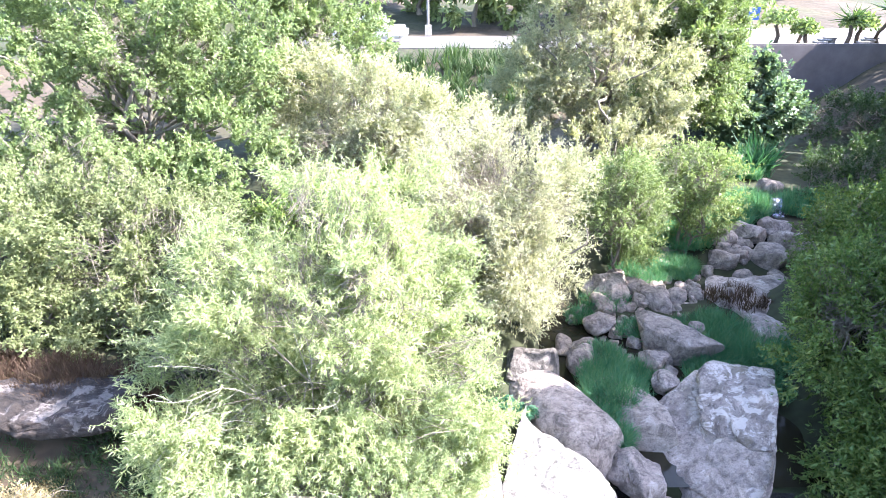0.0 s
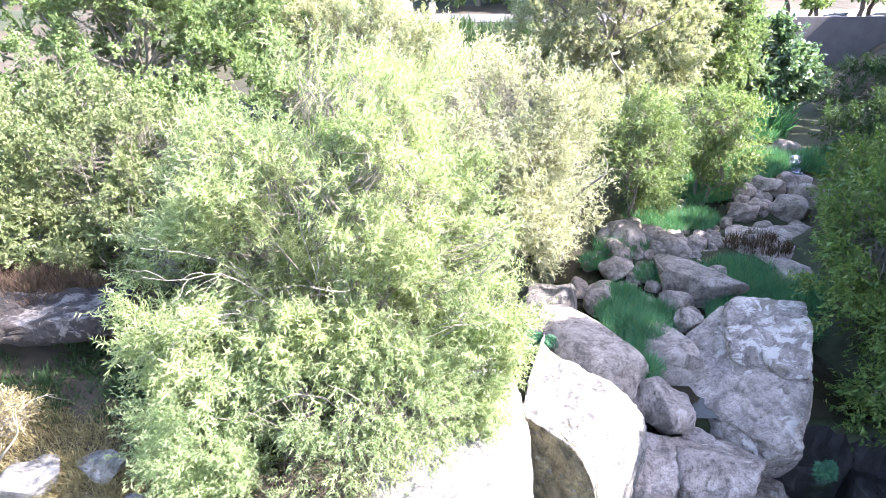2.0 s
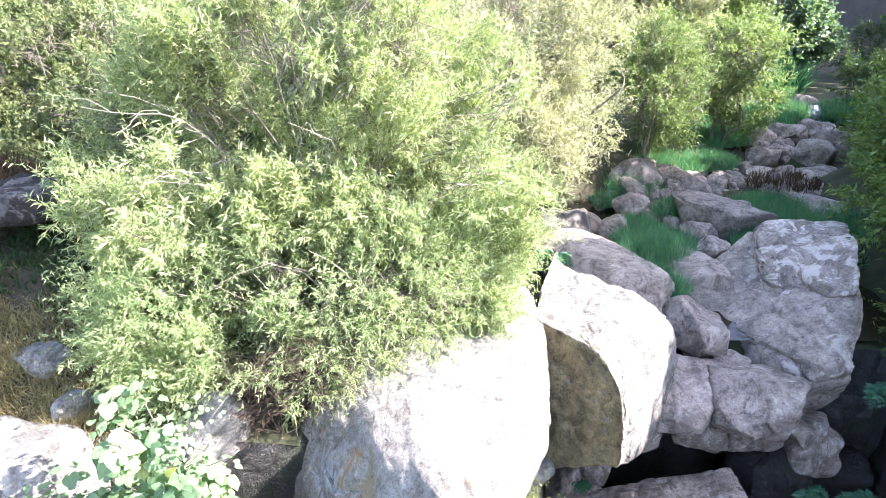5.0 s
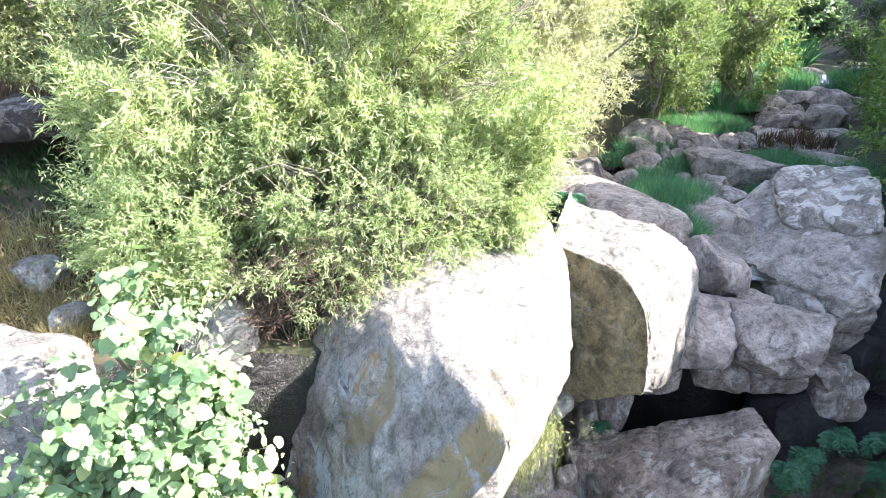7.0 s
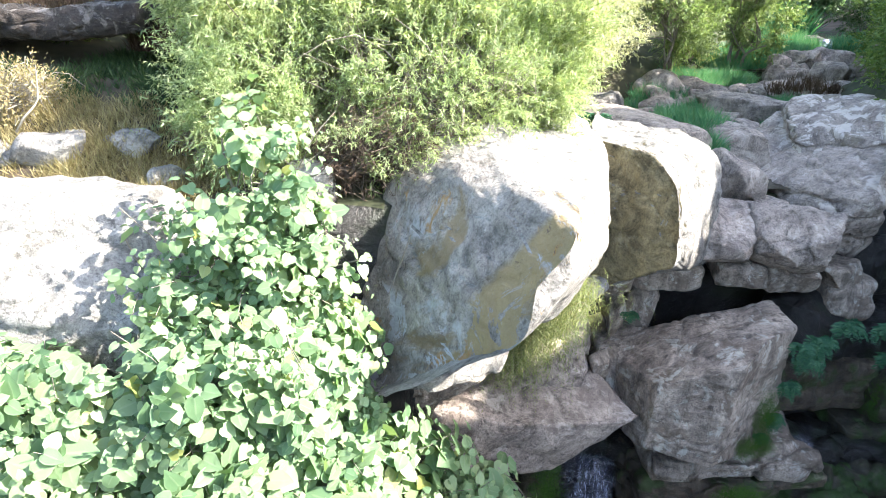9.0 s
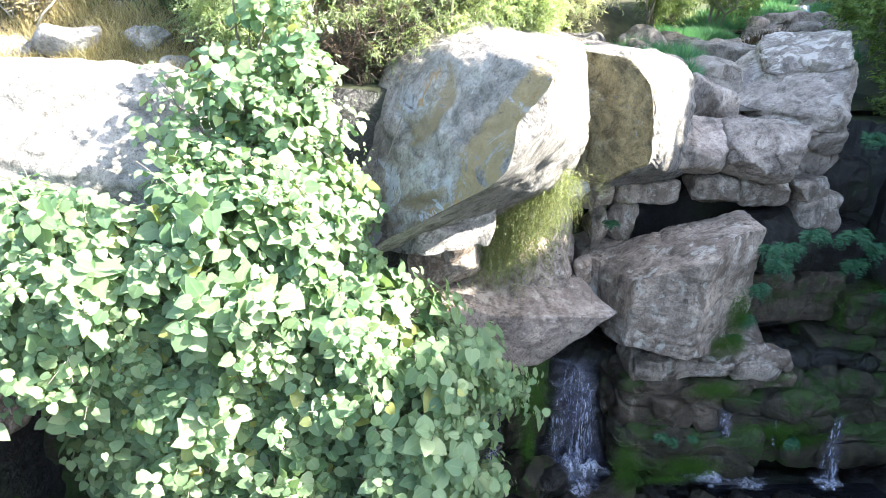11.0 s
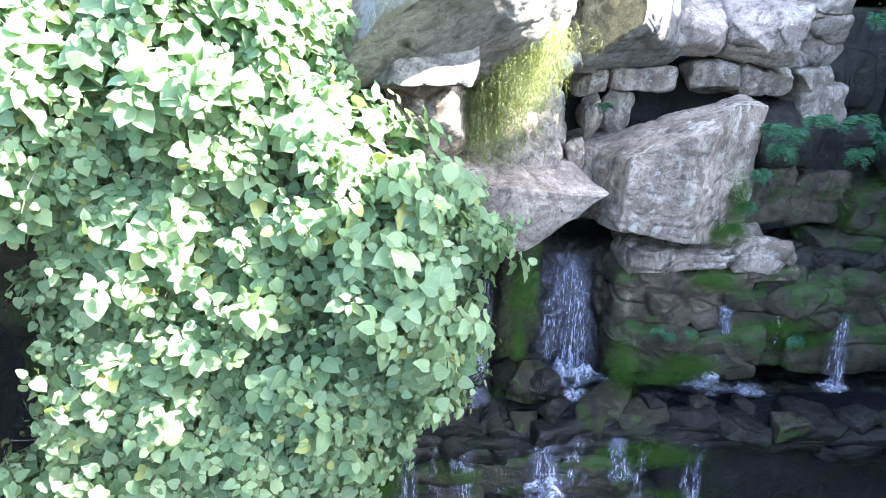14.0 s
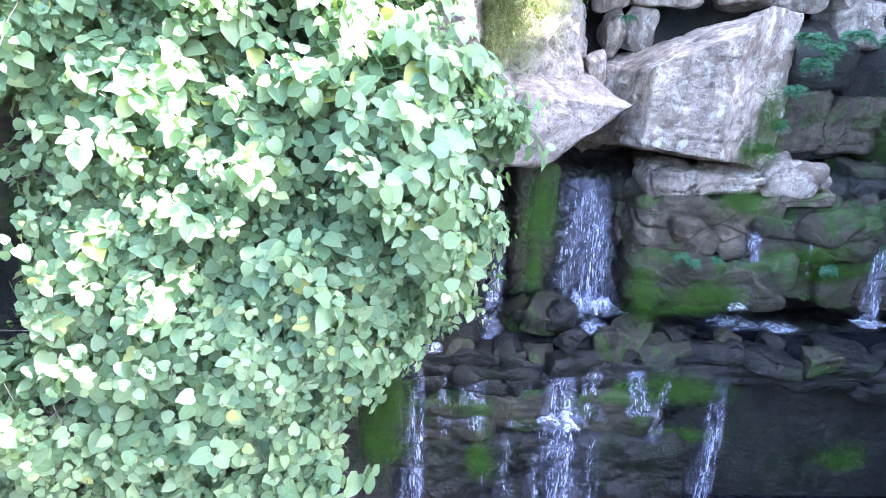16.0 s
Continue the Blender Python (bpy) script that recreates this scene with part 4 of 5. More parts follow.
    if k:
        a, b = P[:k] - D[:k] * tl[:k, None] * 1.2, P[:k] + D[:k] * tl[:k, None] * 0.8 + bend[:k] * tl[:k, None] * 0.25
        side = unit(np.cross(D[:k], rs.normal(size=(k, 3)))) * 0.005
        other = unit(np.cross(D[:k], side)) * 0.005
        ring = np.stack([a + side, a - 0.5 * side + other, a - 0.5 * side - other, b, ], 1)
        i = np.arange(k)[:, None] * 4
        tri = np.concatenate([i + [0, 1, 3], i + [1, 2, 3], i + [2, 0, 3]])
        put("fine_branching", mesh_from("fine_branching", ring.reshape(-1, 3) - base, tri, bark), root, kind="stuff")
    return root


# the willow over the boulders and the paler one behind it
tree("willow_tree", (-1.3, 6.9, 4.9), [((-1.7, 7.4, 7.5), (2.0, 1.9, 1.8)), ((-2.5, 6.2, 7.0), (1.15, 1.1, 1.4)), ((-1.2, 6.3, 6.7), (1.5, 0.9, 0.9)), ((-0.3, 7.0, 6.6), (0.9, 1.3, 1.2)), ((-0.6, 8.3, 7.8), (1.1, 1.0, 1.3)), ((-3.2, 5.9, 6.7), (0.5, 0.6, 0.45)), ((-2.0, 6.2, 6.3), (1.3, 0.8, 0.7)), ((-0.5, 6.3, 6.2), (0.9, 0.8, 0.7))],
     16500, 20, 0.08, LEAF_WILLOW, "bushy grey-green willow growing behind the boulders", 1, stems=6, trunk=0.05, lift=0.5, twig=0.3, gap=0.47, lumps=0.42, ratio=0.17, bare=40)
tree("willow_shrub", (-1.6, 5.9, 4.9), [((-1.3, 5.7, 5.95), (1.5, 0.7, 0.75)), ((-2.75, 5.5, 5.8), (0.75, 0.75, 0.75)), ((0.0, 6.4, 5.8), (0.55, 0.8, 0.6)), ((-2.2, 5.3, 5.5), (0.9, 0.5, 0.45))],
     6600, 21, 0.056, LEAF_FRESH, "fresh green willow brush spilling over the boulder", 31, stems=5, trunk=0.04, lift=0.2, twig=0.3, gap=0.38, category="shrub", ratio=0.2)
tree("willow_tree", (1.3, 12.6, 4.9), [((1.0, 12.4, 7.4), (1.6, 1.5, 1.7)), ((2.1, 12.3, 7.0), (1.1, 1.1, 1.6)), ((0.6, 11.3, 6.2), (1.3, 1.0, 1.2)), ((1.4, 11.1, 5.9), (0.9, 0.9, 1.0))],
     8500, 13, 0.085, LEAF_PALE, "pale silvery willow leaning over the stream", 2, stems=4, trunk=0.1, lift=0.4, ratio=0.22, gap=0.4)
tree("willow_tree", (-1.8, 16.5, 5.3), [((-2.2, 15.6, 8.2), (1.9, 1.6, 1.5)), ((-0.4, 15.2, 7.9), (1.4, 1.5, 1.3)), ((-3.8, 17.0, 8.6), (1.3, 1.4, 1.2))],
     5600, 15, 0.11, LEAF_PALE, "dry pale willow crown above the brush", 3, stems=3, trunk=0.1, ratio=0.32, shape=CHIP)
# left bank: yellow-green thicket and tall trees behind
tree("willow_shrub", (-5.6, 9.6, 5.3), [((-5.2, 10.0, 7.0), (1.7, 1.6, 1.5)), ((-7.3, 9.8, 7.2), (1.9, 1.6, 1.6)), ((-4.2, 9.0, 6.3), (1.2, 1.2, 1.1)), ((-6.8, 8.5, 6.4), (1.6, 1.0, 1.1))],
     9200, 18, 0.068, LEAF_YELLOW, "yellow-green thicket on the bank", 4, stems=5, trunk=0.06, category="shrub", ratio=0.6, shape=CHIP, twig=0.28)
tree("poplar_tree", (-7.2, 15.6, 5.7), [((-7.0, 15.2, 9.0), (2.2, 2.0, 2.2)), ((-9.8, 15.0, 9.2), (2.2, 2.0, 2.4)), ((-5.2, 15.6, 9.6), (1.6, 1.6, 1.8)), ((-8.2, 16.4, 11.2), (2.6, 2.0, 2.0)), ((-4.9, 14.0, 7.7), (1.3, 1.2, 1.5))],
     11500, 20, 0.08, LEAF_OLIVE, "tall leafy grey-green tree on the bank", 5, stems=2, trunk=0.16, shape=CHIP, ratio=0.7, gap=0.42, twig=0.32)
tree("poplar_tree", (-8.4, 12.6, 5.6), [((-8.0, 12.3, 7.5), (1.8, 1.2, 1.3)), ((-10.6, 12.0, 7.9), (1.9, 1.5, 1.6)), ((-5.7, 12.6, 7.2), (1.4, 1.0, 1.1)), ((-12.6, 13.0, 9.0), (1.8, 1.5, 2.4))],
     6000, 18, 0.08, LEAF_OLIVE, "grey-green tree filling the thicket's back", 62, stems=3, trunk=0.08, shape=CHIP, ratio=0.7, gap=0.34, twig=0.32)
tree("poplar_tree", (-3.6, 20.5, 6.0), [((-4.0, 20.0, 9.2), (2.2, 1.8, 2.2)), ((-6.5, 21.0, 10.5), (2.5, 2.0, 2.4))],
     5500, 18, 0.13, LEAF_OLIVE, "leafy tree on the slope below the road", 6, stems=2, trunk=0.15, shape=CHIP, ratio=0.5)
tree("understory_shrub", (-3.4, 13.2, 5.6), [((-3.4, 13.2, 6.4), (1.6, 0.9, 0.9)), ((-1.6, 13.6, 6.6), (1.2, 0.9, 0.9))], 2400, 14, 0.08, LEAF_BUSH, "dark green shrub in the shade between the trees", 61, stems=3, trunk=0.04, shape=CHIP, ratio=0.6, category="shrub")
# beyond the stream bend
tree("elm_tree", (5.0, 20.8, 5.3), [((4.6, 20.6, 9.3), (2.2, 1.8, 2.4)), ((3.0, 20.3, 8.2), (1.4, 1.4, 1.6)), ((6.6, 20.6, 8.2), (1.5, 1.5, 2.0)), ((5.6, 21.4, 11.2), (2.4, 1.8, 1.8)), ((5.0, 18.8, 6.4), (1.6, 1.2, 1.2))],
     9500, 18, 0.115, LEAF_PALE, "large pale tree with bare lower twigs", 7, stems=3, trunk=0.15, shape=CHIP, ratio=0.4, gap=0.44)
tree("elm_tree", (8.6, 23.0, 5.4), [((8.6, 22.6, 8.6), (1.9, 1.7, 2.2)), ((9.4, 23.4, 8.2), (1.1, 1.5, 1.6)), ((8.4, 23.4, 10.6), (2.2, 1.6, 1.7))],
     6000, 18, 0.125, LEAF_OLIVE, "leafy tree above the stream bend", 8, stems=2, trunk=0.14, shape=CHIP, ratio=0.5)
tree("willow_sapling", (4.4, 14.1, 4.7), [((4.2, 14.0, 6.6), (0.85, 0.8, 0.95)), ((4.5, 14.0, 5.9), (0.8, 0.7, 0.6)), ((4.3, 14.0, 7.3), (0.45, 0.45, 0.5))],
     2100, 11, 0.1, LEAF_OLIVE, "young yellow-green willow by the stream", 9, stems=3, trunk=0.05, ratio=0.24)
tree("willow_sapling", (6.5, 15.6, 4.9), [((6.5, 15.2, 6.9), (0.9, 0.8, 0.7)), ((6.0, 15.9, 6.2), (1.0, 0.8, 0.7)), ((7.0, 15.6, 6.1), (0.7, 0.7, 0.8))],
     2100, 11, 0.1, LEAF_OLIVE, "bright yellow-green bush by the stream", 10, stems=3, trunk=0.05, ratio=0.3)
tree("fig_tree", (12.0, 25.0, 5.0), [((11.6, 24.6, 7.3), (1.2, 1.2, 1.1)), ((12.8, 24.6, 6.5), (1.0, 1.2, 1.2)), ((11.1, 24.0, 6.2), (0.8, 1.0, 0.9)), ((12.1, 24.2, 5.8), (0.9, 0.9, 0.7))],
     3200, 9, 0.17, LEAF_FIG, "dense dark green fig tree below the wall", 11, stems=2, trunk=0.1, shape=DIAMOND, ratio=0.8)
# right bank trees
RIGHT = (((7.3, 10.0, 5.6), [((7.5, 10.0, 6.1), (0.9, 1.2, 0.95)), ((7.0, 9.2, 5.5), (0.75, 0.9, 0.75)), ((8.3, 11.2, 5.9), (0.9, 1.2, 0.95)), ((8.6, 9.4, 6.5), (0.8, 1.0, 0.8))], LEAF_BUSH),
         ((7.2, 7.6, 5.2), [((7.4, 7.8, 5.7), (0.9, 1.0, 1.0)), ((7.0, 6.9, 4.7), (0.65, 0.8, 0.8)), ((6.6, 7.6, 4.5), (0.45, 0.6, 0.55))], LEAF_BUSH),
         ((9.2, 13.6, 5.8), [((9.6, 13.2, 6.0), (1.0, 1.3, 0.9)), ((11.0, 14.8, 6.0), (1.2, 1.4, 0.9)), ((8.9, 12.4, 5.6), (0.7, 0.9, 0.6))], LEAF_BUSH),
         ((13.0, 18.5, 6.0), [((12.8, 18.2, 5.7), (1.5, 1.6, 1.1)), ((14.8, 20.0, 5.6), (1.8, 1.7, 1.0)), ((13.6, 16.6, 5.9), (1.8, 1.4, 1.1))], LEAF_DARK),
         ((16.8, 25.5, 5.4), [((16.6, 25.5, 5.9), (1.8, 1.6, 0.9)), ((18.8, 26.0, 5.9), (1.8, 1.6, 0.9)), ((20.5, 25.5, 6.2), (1.8, 1.6, 1.0))], LEAF_DARK))
for i, (b, lobes, m) in enumerate(RIGHT):
    tree("bank_tree", b, lobes, 3000, 14, 0.1, m, "dark green bushy tree on the shaded bank", 20 + i, stems=2, trunk=0.09, shape=CHIP, ratio=0.5, gap=0.45, lumps=0.4, lift=0.6, group="trees on the shaded bank")
# Oaks added out of view, set where they block sun and low sky.
for i, (x, y, z, r) in enumerate(((-10.0, -16.0, 6.5, 3.0), (-3.0, -19.0, 7.5, 3.2), (6.0, -17.0, 7.0, 3.0), (10.0, 1.35, 10.2, 1.5), (10.0, 4.7, 9.2, 0.75), (10.0, 3.5, 9.4, 0.85), (13.8, 15.0, 8.6, 1.9), (18.6, 16.5, 9.5, 2.6), (20.5, 21.0, 9.3, 2.6), (22.3, 26.0, 9.8, 2.6), (25.5, 29.5, 10.5, 3.0), (10.2, 7.1, 9.8, 1.5), (10.4, 9.9, 9.5, 1.8), (11.6, 11.6, 8.8, 1.9))):
    tree("oak_tree", (x + 0.4, y, float(height(np.array([x + 0.4]), np.array([y]))[0])), [((x, y, z), (r, r, r * 0.95)), ((x + 1.6, y - 0.5, z - 0.3), (r * 0.8, r * 0.8, r * 0.8))], 1200, 8, 0.4, LEAF_DARK, "dense evergreen oak added out of view to block light", 40 + i, stems=1, trunk=0.18, shape=CHIP, ratio=0.8, group="oaks on the hillside", bark=BARK_DARK, show_twigs=0)


def grass(name, spots, count, tall, material, label, seed, width=0.014, lean=0.35, category="grass"):
    """Tufts of blades round spots (x, y, z, radius)."""
    rs = np.random.RandomState(seed)
    area = np.array([r * r for *_, r in spots])
    vs = []
    for (x, y, z, r), k in zip(spots, (area / area.sum() * count).astype(int)):
        tuft = rs.uniform(-1, 1, (max(3, k // 14), 2))
        tuft = tuft[(tuft ** 2).sum(1) < 1]
        pick = tuft[rs.randint(len(tuft), size=k)] * r + rs.normal(0, 0.05, (k, 2))
        px, py = x + pick[:, 0], y + pick[:, 1]
        pz = height(px, py) - 0.03 if z is None else np.full(k, z)
        edge = 1.15 - 0.55 * np.sqrt((pick ** 2).sum(1)) / r
        d = unit(np.stack([rs.normal(0, lean, k), rs.normal(0, lean, k), np.ones(k)], -1))
        ln = tall * rs.uniform(0.5, 1.2, k) * edge
        vs.append(leaves(BLADE, np.stack([px, py, pz], -1), d, rs.normal(0, 1, (k, 3)) * (1, 1, 0.05), ln, width * rs.uniform(0.7, 1.4, k)))
    v, f = joined(vs)
    return put(name, mesh_from(name, v, f, material), label=label, category=category, kind="stuff")


grass("green_grass", [(2.9, 8.75, 4.6, 0.4), (3.0, 9.4, 4.65, 0.5), (3.15, 10.1, 4.5, 0.5), (3.3, 10.8, 4.45, 0.5), (3.05, 8.3, 4.55, 0.25), (3.3, 9.3, 4.72, 0.4), (7.0, 11.0, 4.5, 0.8), (6.4, 12.0, 4.4, 0.8), (3.5, 10.0, 4.3, 0.5), (4.1, 10.5, 4.3, 0.4), (5.9, 11.5, 4.35, 1.1), (5.6, 10.4, 4.3, 0.7), (6.6, 11.0, 4.35, 0.6), (4.3, 12.0, 4.35, 0.4), (4.6, 14.7, 4.7, 0.6), (6.3, 10.0, 4.3, 0.5), (3.9, 13.3, 4.5, 0.6), (3.3, 12.7, 4.3, 0.4), (4.7, 9.7, 4.35, 0.35), (5.9, 14.8, 4.6, 0.8), (6.6, 16.2, 4.8, 0.9), (5.2, 14.4, 4.6, 0.6)],
      48000, 0.36, LEAF_GRASS, "tall green grass growing among the stones", 51, 0.014, 0.55)
grass("green_grass", [(8.4, 17.8, 4.8, 1.0), (9.6, 18.5, 4.8, 1.0), (7.6, 17.2, 4.8, 0.9), (11.3, 18.2, 4.9, 1.0), (10.6, 22.0, 4.9, 1.2)], 14000, 0.6, LEAF_GRASS, "tall green grass along the upper stream", 52, 0.025)
grass("reeds", [(11.2, 21.8, 4.9, 0.5), (11.8, 22.4, 4.9, 0.5)], 260, 1.5, LEAF_FERN, "clump of arching green reeds", 53, 0.06, 0.5, "reeds")
grass("dry_grass", [(-4.1, 5.4, None, 0.6), (-3.6, 4.8, None, 0.4), (-4.4, 4.95, None, 0.4), (-5.3, 4.85, None, 0.4), (-6.1, 4.9, None, 0.4), (-6.9, 5.3, None, 0.7), (-5.0, 5.6, None, 0.5), (-6.0, 5.5, None, 0.5), (-3.3, 5.2, None, 0.4)], 26000, 0.22, LEAF_DRY, "dry straw-coloured grass on the bank", 54, 0.009, 0.6)
for i, (x, y, s) in enumerate(((-6.2, 5.5, 0.4), (-3.3, 5.6, 0.3), (-5.2, 5.6, 0.25))):
    z = float(height(np.array([x]), np.array([y]))[0])
    tree("dry_shrub", (x, y, z), [((x, y, z + s * 0.8), (s, s * 0.8, s * 0.7)), ((x + s * 0.6, y + 0.1, z + s * 0.5), (s * 0.6, s * 0.6, s * 0.5))], 700, 5, 0.05, LEAF_DRY, "dry straw-coloured twiggy shrub on the bank", 700 + i, stems=4, trunk=0.015, twig=0.25, lift=0.6, ratio=0.3, show_twigs=1.0, bark=BARK_PALE, category="shrub", group="dry shrubs on the bank")
tree("dry_shrub", (-1.55, 5.2, 5.0), [((-1.6, 5.0, 5.45), (0.45, 0.3, 0.35)), ((-1.95, 5.0, 5.3), (0.3, 0.25, 0.3))], 800, 3, 0.05, LEAF_RUST, "brown tangle of dry twigs at the willow's foot", 710, stems=4, trunk=0.014, twig=0.3, lift=0.1, show_twigs=1.0, bark=BARK_DARK, category="shrub")
grass("dry_grass", [(-0.2, 6.0, 5.3, 0.35), (-1.1, 5.6, 5.3, 0.2), (0.3, 6.9, 5.15, 0.25), (-1.8, 5.5, 5.2, 0.25)], 1800, 0.24, LEAF_DRY, "dry grass tufts behind the great boulder", 55)
grass("rust_weeds", [(7.0, 12.9, 4.7, 0.6), (6.5, 13.0, 4.6, 0.4)], 900, 0.35, LEAF_RUST, "rust-brown dry weeds on the rock shelf", 56)
grass("rust_weeds", [(-5.6, 7.5, 6.35, 0.6), (-4.8, 7.35, 6.3, 0.45), (-6.6, 7.6, 6.35, 0.6), (-4.2, 7.1, 6.1, 0.4)], 7000, 0.42, LEAF_RUST, "reddish dry brush behind the dark ledge", 57)
grass("bank_grass", [(x, 31.0 - 0.2 * abs(x) % 3, None, 2.2) for x in range(-9, 14, 3)] + [(x, 28.0, None, 2.2) for x in range(-9, 12, 3)], 12000, 1.0, LEAF_DARK, "rough dark grass on the bank under the road", 58, 0.06)
grass("undergrowth", [(-4.4, 7.0, None, 0.9), (-3.4, 6.1, None, 0.6), (-3.6, 7.8, None, 0.9), (0.4, 9.2, None, 0.7), (0.1, 10.2, None, 0.8), (-5.8, 6.15, None, 0.5), (-4.9, 6.1, None, 0.5), (-4.1, 6.2, None, 0.4), (-6.8, 6.2, None, 0.5), (0.6, 8.2, None, 0.4)], 14000, 0.24, LEAF_DARK, "dark green undergrowth below the willow", 59, 0.014, 0.7)


# ---- the broad-leaved shrub that hangs down the cliff ----
def hanging_shrub():
    rs = np.random.RandomState(71)
    base = np.array([-2.4, 4.3, 4.2])
    root = empty("broadleaf_shrub", base, "lush pale green broad-leaved shrub hanging down the cliff", "shrub")
    lobes = [((-2.32, 3.9, 5.35), (0.26, 0.25, 0.5)), ((-2.4, 3.8, 4.85), (0.55, 0.4, 0.4)), ((-2.85, 3.75, 4.6), (0.4, 0.35, 0.35)), ((-2.3, 3.75, 4.4), (0.6, 0.5, 0.5)), ((-2.25, 3.6, 3.7), (0.78, 0.6, 0.8)), ((-2.0, 3.85, 4.3), (0.32, 0.3, 0.8)), ((-2.3, 3.45, 2.9), (1.35, 0.75, 0.9)), ((-3.5, 3.2, 3.3), (1.15, 0.65, 0.85)), ((-4.4, 3.2, 3.5), (0.7, 0.45, 0.6)), ((-3.25, 3.0, 3.8), (0.85, 0.5, 0.5)), ((-3.95, 3.0, 3.5), (0.6, 0.45, 0.5)), ((-2.6, 3.1, 3.9), (0.6, 0.5, 0.6)), ((-2.9, 3.0, 2.2), (0.9, 0.5, 0.8)),
             ((-2.3, 3.3, 1.7), (1.55, 0.85, 1.1)), ((-0.95, 3.9, 1.85), (0.6, 0.45, 0.5)), ((-2.7, 3.0, 0.4), (1.35, 0.8, 0.95)), ((-3.45, 3.1, 1.3), (0.8, 0.65, 0.9)), ((-4.1, 2.7, -0.4), (0.75, 0.5, 0.75)), ((-4.2, 2.6, -1.5), (0.8, 0.5, 0.8)), ((-2.9, 2.9, -0.7), (1.1, 0.7, 0.9)), ((-3.4, 2.8, -1.8), (1.1, 0.7, 0.9)), ((-1.5, 3.6, 0.9), (0.85, 0.55, 0.75)), ((-1.7, 3.3, 2.1), (0.9, 0.55, 0.9)), ((-0.75, 3.75, 2.25), (0.55, 0.4, 0.42)), ((-1.3, 3.4, 1.3), (0.8, 0.5, 0.6))]
    P, D = twig_starts(lobes, 2500, rs, 0.72, 0.45, 0.17, 1.2)
    keep = D[:, 1] < 0.35
    P, D = np.repeat(P[keep], 7, 0), np.repeat(D[keep], 7, 0)
    P = P + rs.normal(0, 0.09, P.shape) + D * rs.normal(0.02, 0.1, (len(P), 1))
    D = unit(D + rs.normal(0, 0.3, D.shape))
    n, per = len(P), 6
    grow = unit(D + np.array([0.1, -0.2, 0.25]) + rs.normal(0, 0.35, D.shape))
    ang = np.arange(per)[None] * 2.4 + rs.random((n, 1)) * 6
    s1 = unit(np.cross(grow, np.array([0.3, 0.2, 0.9])))
    s2 = np.cross(grow, s1)
    spread = s1[:, None] * np.cos(ang)[..., None] + s2[:, None] * np.sin(ang)[..., None]
    at = P[:, None] + grow[:, None] * (np.arange(per) * 0.03)[None, :, None] + spread * 0.035
    along = unit(spread + 0.2 * grow[:, None] + np.array([0, 0, -0.45]) + rs.normal(0, 0.2, (n, per, 3)))
    face = unit(grow[:, None] * 0.7 + np.array([0.4, -0.2, 0.65]) + rs.normal(0, 0.3, (n, per, 3)))
    ln = np.repeat(0.1 * rs.uniform(0.45, 1.6, n), per) * np.tile(np.linspace(1.15, 0.7, per), n) * rs.uniform(0.75, 1.25, n * per)
    at, along, face = at.reshape(-1, 3), along.reshape(-1, 3), face.reshape(-1, 3)
    ln = ln * np.where(at[:, 2] > 4.5, 0.72, 1.0)
    near = np.argsort(at[:, 1] + 0.3 * np.abs(at[:, 2] - 2))[:300]
    rest = np.setdiff1d(np.arange(len(at)), near)
    v, f = leaves(HEART, at[rest], along[rest], face[rest], ln[rest], ln[rest] * rs.uniform(0.75, 1.05, len(rest)))
    put("foliage", ribbed(mesh_from("foliage", v - base, f, LEAF_BROAD)), root, kind="stuff")
    for i in range(9):
        c, r = lobes[i]
        line = bent(base + rs.normal(0, 0.15, 3), np.array(c) + rs.normal(0, 0.25, 3), rs, 0.1, 9)
        v, f = tube(line, np.linspace(0.03, 0.008, 9), 6)
        put("stem", mesh_from("stem", v - base, f, BARK), root)
    a, b = P - grow * 0.5, P + grow * 0.2
    v, f = joined([tube(bent(p, q, rs, 0.05, 4), np.linspace(0.006, 0.003, 4), 4) for p, q in zip(a[::5], b[::5])])
    put("fine_branching", mesh_from("fine_branching", v - base, f, BARK), root, kind="stuff")
    shapes = []
    for k in range(4):
        z = np.zeros((1, 3))
        v, f = leaves(HEART, z, np.array([[1.0, 0, 0]]), np.array([[0, 0, 1.0]]), np.array([1.0]), np.array([0.75 + 0.07 * k]))
        shapes.append(ribbed(mesh_from("leaf", v, f, LEAF_BROAD)))
    for j, i in enumerate(near):
        ob = put("leaf", shapes[j % 4], root)
        a = Vector(along[i]).normalized()
        side = Vector(face[i]).cross(a).normalized()
        up = a.cross(side)
        m = Matrix((a, side, up)).transposed().to_4x4()
        ob.matrix_basis = Matrix.Translation(Vector(at[i] - base)) @ m @ Matrix.Scale(float(ln[i]), 4)


hanging_shrub()


